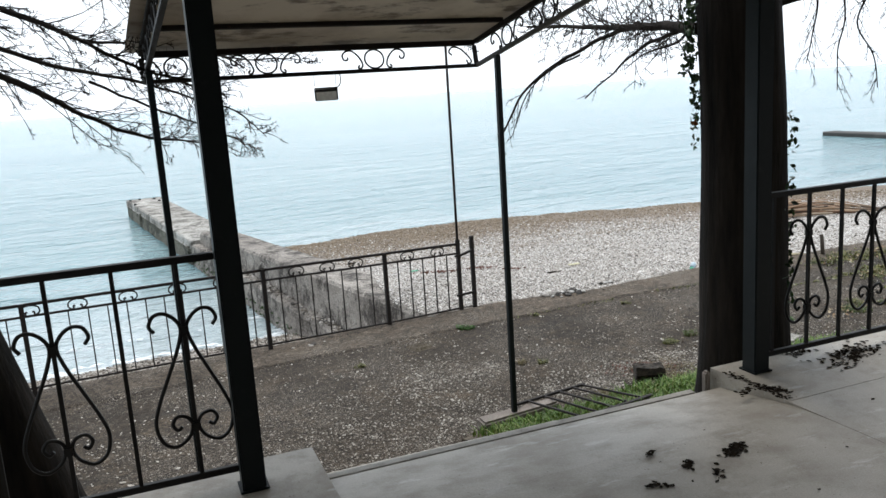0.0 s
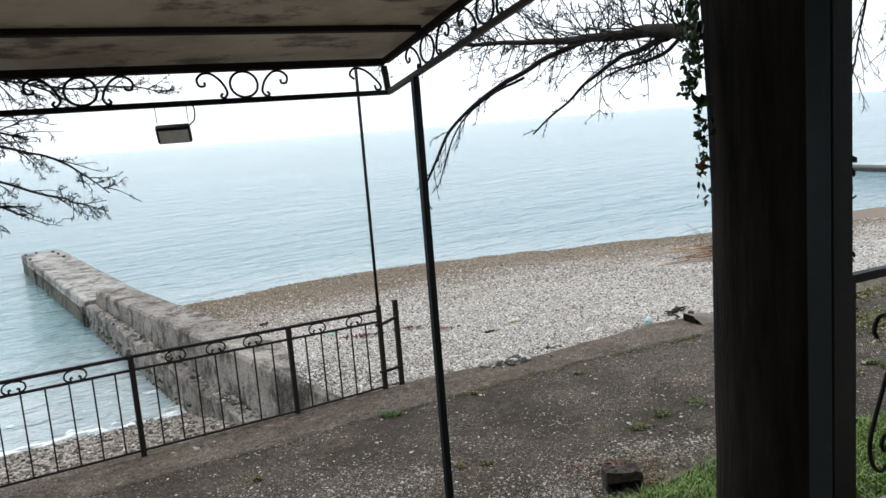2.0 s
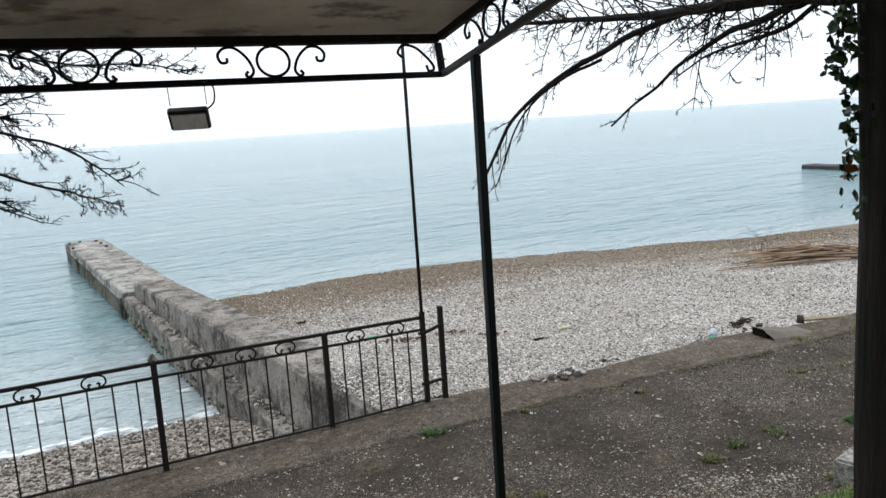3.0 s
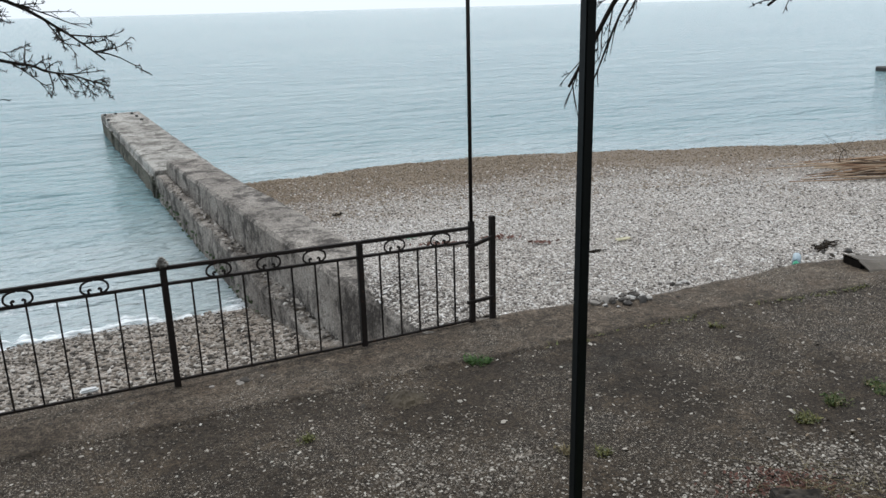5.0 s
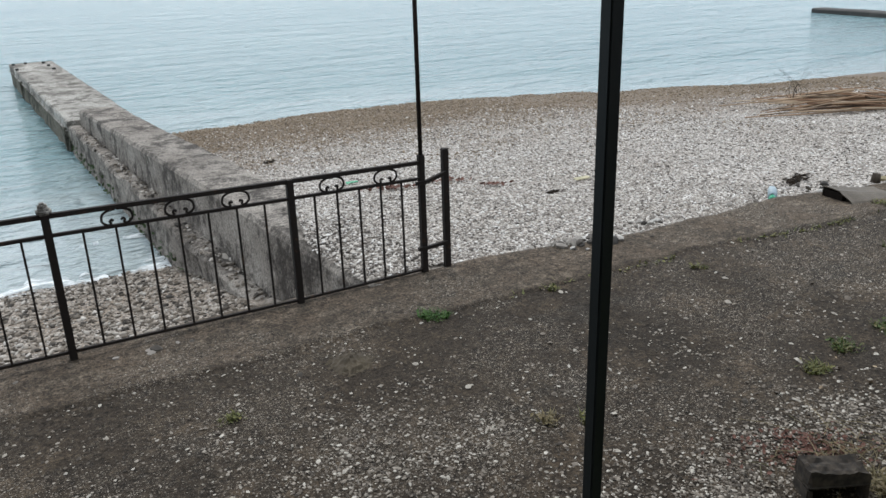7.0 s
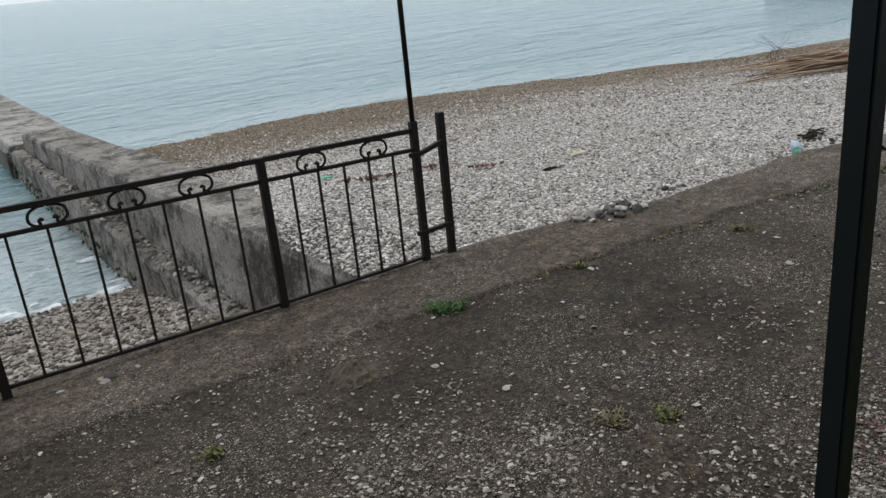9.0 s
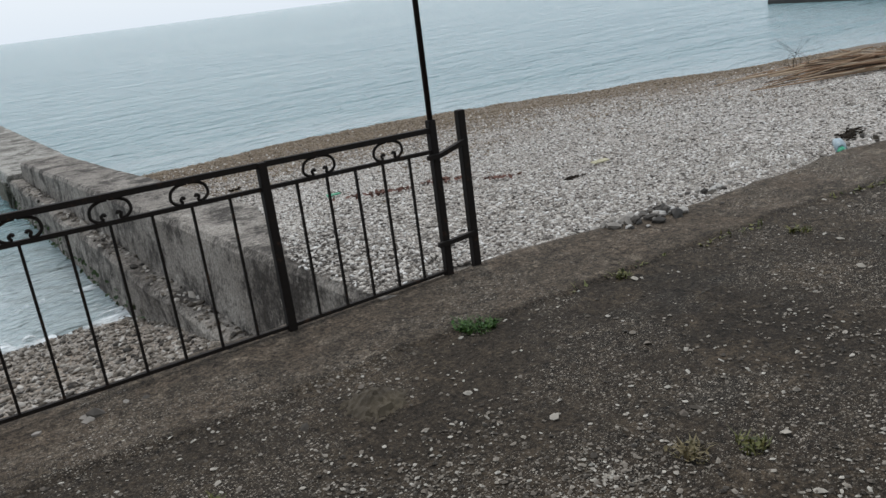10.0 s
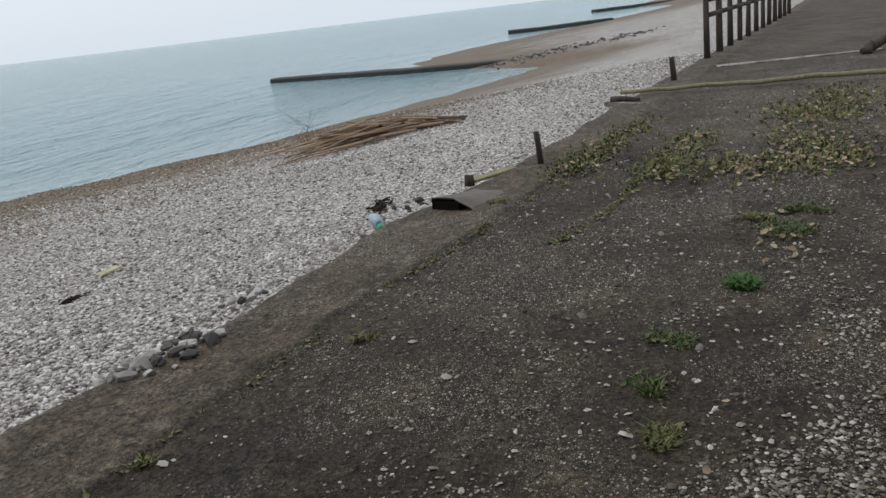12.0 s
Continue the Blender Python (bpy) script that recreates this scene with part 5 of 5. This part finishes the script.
for v in chunk.verts:
    a, b = v.co.x, v.co.y
    rim = max(abs(a), abs(b))
    h = 0.215 + 0.022 * noise.noise(Vector((a * 2, b * 2, 1))) + 0.012 * noise.noise(Vector((a * 7, b * 5, 4))) - 0.02 * a
    if rim < 0.95:
        a, b = a * 1.11, b * 1.22
    v.co = Vector((0.168 * a * (1 + 0.05 * noise.noise(Vector((b * 3, 2, a)))), 0.085 * b, h if rim < 0.95 else 0.145))
part("chunk", chunk, M_BRICK, brick, "crumbling mortar-crusted top")
random.seed(61)
stalks, needles = bmesh.new(), bmesh.new()
for _ in range(90):
    x, y, a = random.gauss(6.25, 0.22), random.gauss(6.86, 0.15), random.uniform(0, 6.283)
    d = Vector((math.cos(a), math.sin(a), 0)) * random.uniform(0.04, 0.14)
    p = Vector((x, y, road_z(x, y) + random.uniform(0.01, 0.04)))
    tube(stalks, [p - d, p + Vector((0, 0, 0.012)), p + d], 0.0022, 0.0012, sides=3)
for _ in range(420):
    x = random.gauss(6.12, 0.17)
    y = 7.02 - 0.35 * (x - 6.1) + random.gauss(0, 0.10)
    leaf(needles, Vector((x, y, road_z(x, y) + random.uniform(0.004, 0.02))), random.uniform(0.012, 0.035), 0.4)
tagged(part("dry_stalks", stalks, M_DRYGRASS), "dry straw stalks strewn beside the broken block", "straw", kind="stuff")
tagged(part("leaf_mould", needles, M_REDCLOTH), "reddish-brown leaf mould on the gravel", "litter", kind="stuff")
block = thing("concrete_block", "rough pale concrete block on the lane's edge", "block", pose(7.43, 6.50, -1.30, 2, -3, 12))
part("body", box(bmesh.new(), (-0.17, -0.2, 0), (0.17, 0.2, 0.25), bevel=0.02, jitter=0.012), M_DECK, block)

# ---- things on the shingle and along its edge ----
# a dried crust of mud on the lane
crust = thing("mud_crust", "dry crusted round lump of mud on the asphalt", "mud", pose(4.58, 9.20, road_z(4.58, 9.2)))
bm = bmesh.new()
bmesh.ops.create_grid(bm, x_segments=22, y_segments=22, size=0.16)
for v in bm.verts:
    r = v.co.length / 0.13
    h = 0.024 * max(0, 1 - r * r) + 0.020 * max(0, math.sin(r * 11)) * max(0, 1 - r) + 0.022 * abs(noise.noise(v.co * 22)) + 0.016 * noise.noise(v.co * 45)
    v.co.z = h - 0.03 * max(0, r - 0.9)
part("body", bm, M_SOIL, crust)


def stump(x, y, h, w):
    ob = thing("wooden_stake", "dark weathered stump of a fence post", "stake", pose(x, y, road_z(x, y) - 0.03, random.uniform(-4, 4), random.uniform(-4, 4), random.uniform(0, 40)), "stumps along the lane")
    part("shaft", tube(bmesh.new(), [(0, 0, 0), (0.004, 0, h * 0.5), (0, 0.006, h)], w, w * 0.85, sides=7, rough=0.4), M_WOODPOST, ob)


stump(11.76, 9.26, 0.36, 0.031)
stump(18.2, 8.72, 0.42, 0.05)
# bare pole laid across the lane, short log beside it
pole = thing("bare_pole", "long yellowish bare pole lying across the lane", "pole", pose(16.6, 9.32, ROAD_Z + 0.05))
part("shaft", tube(bmesh.new(), wander([(0, 0, 0.02), (0.05, -1.2, 0.03), (0.15, -2.4, 0.04), (0.1, -3.6, 0.05), (0.2, -5.2, 0.04)], 5, 0.03), 0.03, 0.04, sides=8), M_LOG, pole)
log = thing("short_log", "short dark rotten log on the shingle edge", "log", pose(16.0, 9.36, ROAD_Z + 0.05))
part("shaft", tube(bmesh.new(), [(0, 0, 0.0), (0.0, -0.2, -0.005), (-0.12, -0.42, -0.01)], 0.042, 0.036, sides=8, rough=0.5), M_WOODPOST, log)
plank = thing("grey_plank", "weathered board at the edge of the lane", "plank", pose(11.35, 9.62, ROAD_Z, 0, 0, -25))
part("board", box(bmesh.new(), (-0.3, -0.05, 0), (0.3, 0.05, 0.03), bevel=0.006, jitter=0.006), M_LOG, plank)
rock = thing("dark_stump", "dark rotten stub beside the plank", "stub", pose(11.05, 9.75, ROAD_Z - 0.02))
part("body", tube(bmesh.new(), [(0, 0, 0), (0.01, 0, 0.1)], 0.05, 0.04, sides=7, rough=0.4), M_WOODPOST, rock)

# broken end of the raised concrete edging, washed out underneath
edging = thing("broken_edging", "broken end of concrete edging, dark and hollow underneath", "edging", pose(10.03, 9.32, ROAD_Z, 0, 0, -8))
top, under = bmesh.new(), bmesh.new()
grid = []
for i in range(15):
    row = []
    for j in range(9):
        a, b = i / 14, j / 8
        x = 0.85 * a + 0.05 * noise.noise(Vector((b * 4, 3, 0))) * (1 - a)
        y = 0.40 * b + 0.02 * noise.noise(Vector((a * 6, b, 0)))
        row.append((x, y, 0.006 + 0.11 * (1 - a) ** 1.6 * min(1, b * 2.2) + 0.008 * noise.noise(Vector((x * 6, y * 9, 1))) - (0.03 if a == 1 or b == 0 else 0)))
    grid.append([top.verts.new(q) for q in row])
for a, b in zip(grid, grid[1:]):
    for k in range(8):
        top.faces.new((a[k], b[k], b[k + 1], a[k + 1]))
lip = [top.verts.new((v.co.x + 0.004, v.co.y, v.co.z - 0.012)) for v in grid[0]]
back = [top.verts.new((v.co.x, v.co.y + 0.01, -0.2)) for v in [r[8] for r in grid]]
for k in range(8):
    top.faces.new((lip[k], grid[0][k], grid[0][k + 1], lip[k + 1]))
for k in range(14):
    top.faces.new((grid[k][8], grid[k + 1][8], back[k + 1], back[k]))
part("slab", top, M_EDGING, edging, "worn brownish edging slab")
# solid block, no real cavity: the hollow's darkness is put into its colour
box(under, (0.006, 0.16, -0.12), (0.06, 0.39, 0.086))
part("washed_out_soil", under, M_HOLE, edging, "soil face under the edging, near-black for the hollow's shade")
# plastic bottle with a green base
bottle = thing("plastic_bottle", "crushed pale blue plastic bottle with a green end", "bottle", pose(9.72, 10.02, ROAD_Z - 0.07, 0, -6, 40))
part("body", tube(bmesh.new(), [(0, 0, 0.05), (0.14, 0, 0.055), (0.22, 0, 0.055), (0.26, 0, 0.045)], 0.045, 0.038, sides=10, rough=0.7), M_PALEBLUE, bottle)
part("base", tube(bmesh.new(), [(-0.05, 0, 0.04), (-0.03, 0, 0.045), (-0.002, 0, 0.05)], 0.03, 0.04, sides=10, rough=0.3), M_GREEN, bottle, "green bottle end")
for x, y, s, mat, lab in ((8.86, 10.10, 0.12, M_WHITE, "flat white plastic scrap on the shingle"), (6.9, 14.2, 0.08, M_GREEN, "small green plastic scrap on the shingle"), (9.3, 12.5, 0.11, M_STRAW, "pale straw-coloured scrap on the shingle")):
    ob = thing("scrap", lab, "litter", pose(x, y, min(beach_z(x, y), ROAD_Z - 0.07) + 0.025))
    part("body", box(bmesh.new(), (-s, -s * 0.4, 0), (s, s * 0.4, 0.018), bevel=0.006, jitter=0.012), mat, ob)
for x, y, n, s in ((7.0, 13.2, 60, 0.35), (7.9, 13.5, 40, 0.3), (8.2, 12.9, 24, 0.2)):
    bm = bmesh.new()
    for _ in range(n):
        px, py = random.gauss(x, s * 0.5), random.gauss(y, s * 0.2)
        leaf(bm, Vector((px, py, beach_z(px, py) + 0.04)), random.uniform(0.04, 0.1), 0.4)
    tagged(part("red_litter", bm, M_REDCLOTH), "reddish-brown plant litter strewn on the pebbles", "litter", kind="stuff")
for x, y in ((11.0, 10.68), (8.6, 12.2), (6.9, 17.5)):
    ob = thing("seaweed_heap", "dark dried seaweed heap on the pebbles", "seaweed", pose(x, y, min(beach_z(x, y), ROAD_Z - 0.07), 0, 0, random.uniform(-30, 30)))
    bm = bmesh.new()
    k = 0.75 if x > 10 else 0.3
    for _ in range(26):
        a = [random.gauss(0, 0.16 * k), random.gauss(0, 0.04 * k)]
        tube(bm, smooth_line([(a[0] - 0.1 * k, a[1], 0.02), (a[0], a[1] + random.gauss(0, 0.03), 0.02 * k + 0.01), (a[0] + 0.1 * k, a[1] + random.gauss(0, 0.05), 0.015)], 2), 0.008 * k + 0.003, sides=4)
    tagged(part("strand", bm, M_DEBRIS, ob), kind="stuff")

# heap of dry canes by the water
random.seed(12)
canes = thing("cane_heap", "loose heap of dry tan canes washed up on the shingle", "driftwood", pose(17.9, 14.1, 0))
for i in range(96):
    tip = Vector((-0.2 + random.gauss(0, 0.22), -1.7 + random.gauss(0, 0.16), 0))
    f = random.random()
    fan = Vector((-2.6 + 2.9 * f, 0.35 + 2.2 * f, 0)) + Vector((random.gauss(0, 0.25), random.gauss(0, 0.2), 0))
    g = random.uniform(0, 0.5)
    p0, p1 = tip.lerp(fan, g), tip.lerp(fan, min(1.05, g + random.uniform(0.35, 0.75)))
    turn = Matrix.Rotation(radians(random.gauss(0, 7)), 3, "Z")
    p1 = p0 + turn @ (p1 - p0)
    z = [beach_z(17.9 + q.x, 14.1 + q.y) + 0.03 + 0.36 * random.random() * math.exp(-((q.x + 0.6) ** 2 + (q.y - 0.2) ** 2) / 1.6) for q in (p0, p1)]
    sag = Vector((random.gauss(0, 0.04), random.gauss(0, 0.04), (z[0] + z[1]) / 2 + random.uniform(-0.02, 0.05)))
    part("cane", tube(bmesh.new(), [p0 + Vector((0, 0, z[0])), (p0 + p1) / 2 + sag, p1 + Vector((0, 0, z[1]))], random.uniform(0.010, 0.026), random.uniform(0.006, 0.012), sides=5), M_CANE, canes)
bush = thing("bare_shrub", "leafless thin shrub standing in the cane heap", "shrub", pose(17.3, 15.3, beach_z(17.3, 15.3)))
bm = bmesh.new()
for _ in range(7):
    p = [Vector((0, 0, -0.03)), Vector((random.gauss(0, 0.1), random.gauss(0, 0.1), 0.32)), Vector((random.gauss(0, 0.25), random.gauss(0, 0.25), random.uniform(0.45, 0.75)))]
    line = smooth_line(p, 4)
    tube(bm, line, 0.005, 0.002, sides=4)
    twiglets(bm, line, 4, 0.22, 0.002, -0.2, 0, False)
tagged(part("stems", bm, M_TWIG, bush), kind="stuff")

# worn kerb strips across the lane, far end
for x0, y0, x1, y1 in ((20.05, 8.16, 20.9, 5.4), (16.2, 9.4, 15.6, 8.8)):
    ob = tagged(new("slab_strip"), "pale concrete strip let into the lane", "strip", kind="structure")
    d = Vector((x1 - x0, y1 - y0, 0))
    ang = math.degrees(math.atan2(d.y, d.x))
    ob.matrix_basis = pose(x0, y0, ROAD_Z, 0, 0, ang)
    part("slab", box(bmesh.new(), (0, -0.12, -0.05), (d.length, 0.12, 0.022), bevel=0.01, jitter=0.008), M_DECK, ob)
# far handrail along the lane
far = thing("far_railing", "dark timber railing along the lane further on", "railing", pose(21.86, 8.47, ROAD_Z))
dirv = Vector((17.5, -1.9, 0)).normalized()
for i in range(12):
    q = dirv * (0.0 + 1.45 * i)
    part("post", tube(bmesh.new(), [q + Vector((0, 0, -0.05)), q + Vector((0.01, 0, 1.22))], 0.07, 0.06, sides=7, rough=0.3), M_WOODPOST, far)
for i in range(11):
    for z, w in ((0.86, 0.055), (1.16, 0.05)):
        a, b = dirv * (1.45 * i), dirv * (1.45 * (i + 1))
        part("rail", bar(a + Vector((0, -0.04, z)), b + Vector((0, -0.04, z)), w, 5), M_WOODPOST, far)
bench = thing("far_trestle", "dark broken timber trestle leaning on the lane", "trestle", pose(20.4, 5.6, ROAD_Z))
part("beam", tube(bmesh.new(), [(0.0, 0.15, 0.02), (0.5, -0.5, 0.35), (0.9, -1.1, 0.6)], 0.08, 0.07, sides=7, rough=0.3), M_WOODPOST, bench)
part("foot", tube(bmesh.new(), [(-0.15, 0.1, 0.0), (0.1, 0.05, 0.16)], 0.09, 0.07, sides=7, rough=0.3), M_WOODPOST, bench)
# algae on the groyne's waterline
bm = bmesh.new()
for _ in range(150):
    y = random.uniform(13.5, 24)
    leaf(bm, Vector((4.87 - 0.016 * (y - 11) - 0.02, y, random.uniform(SEA_Z, SEA_Z + 0.3))), random.uniform(0.03, 0.09), 1.2)
tagged(part("algae", bm, M_ALGAE), "green algae on the groyne's waterline", "algae", kind="stuff")
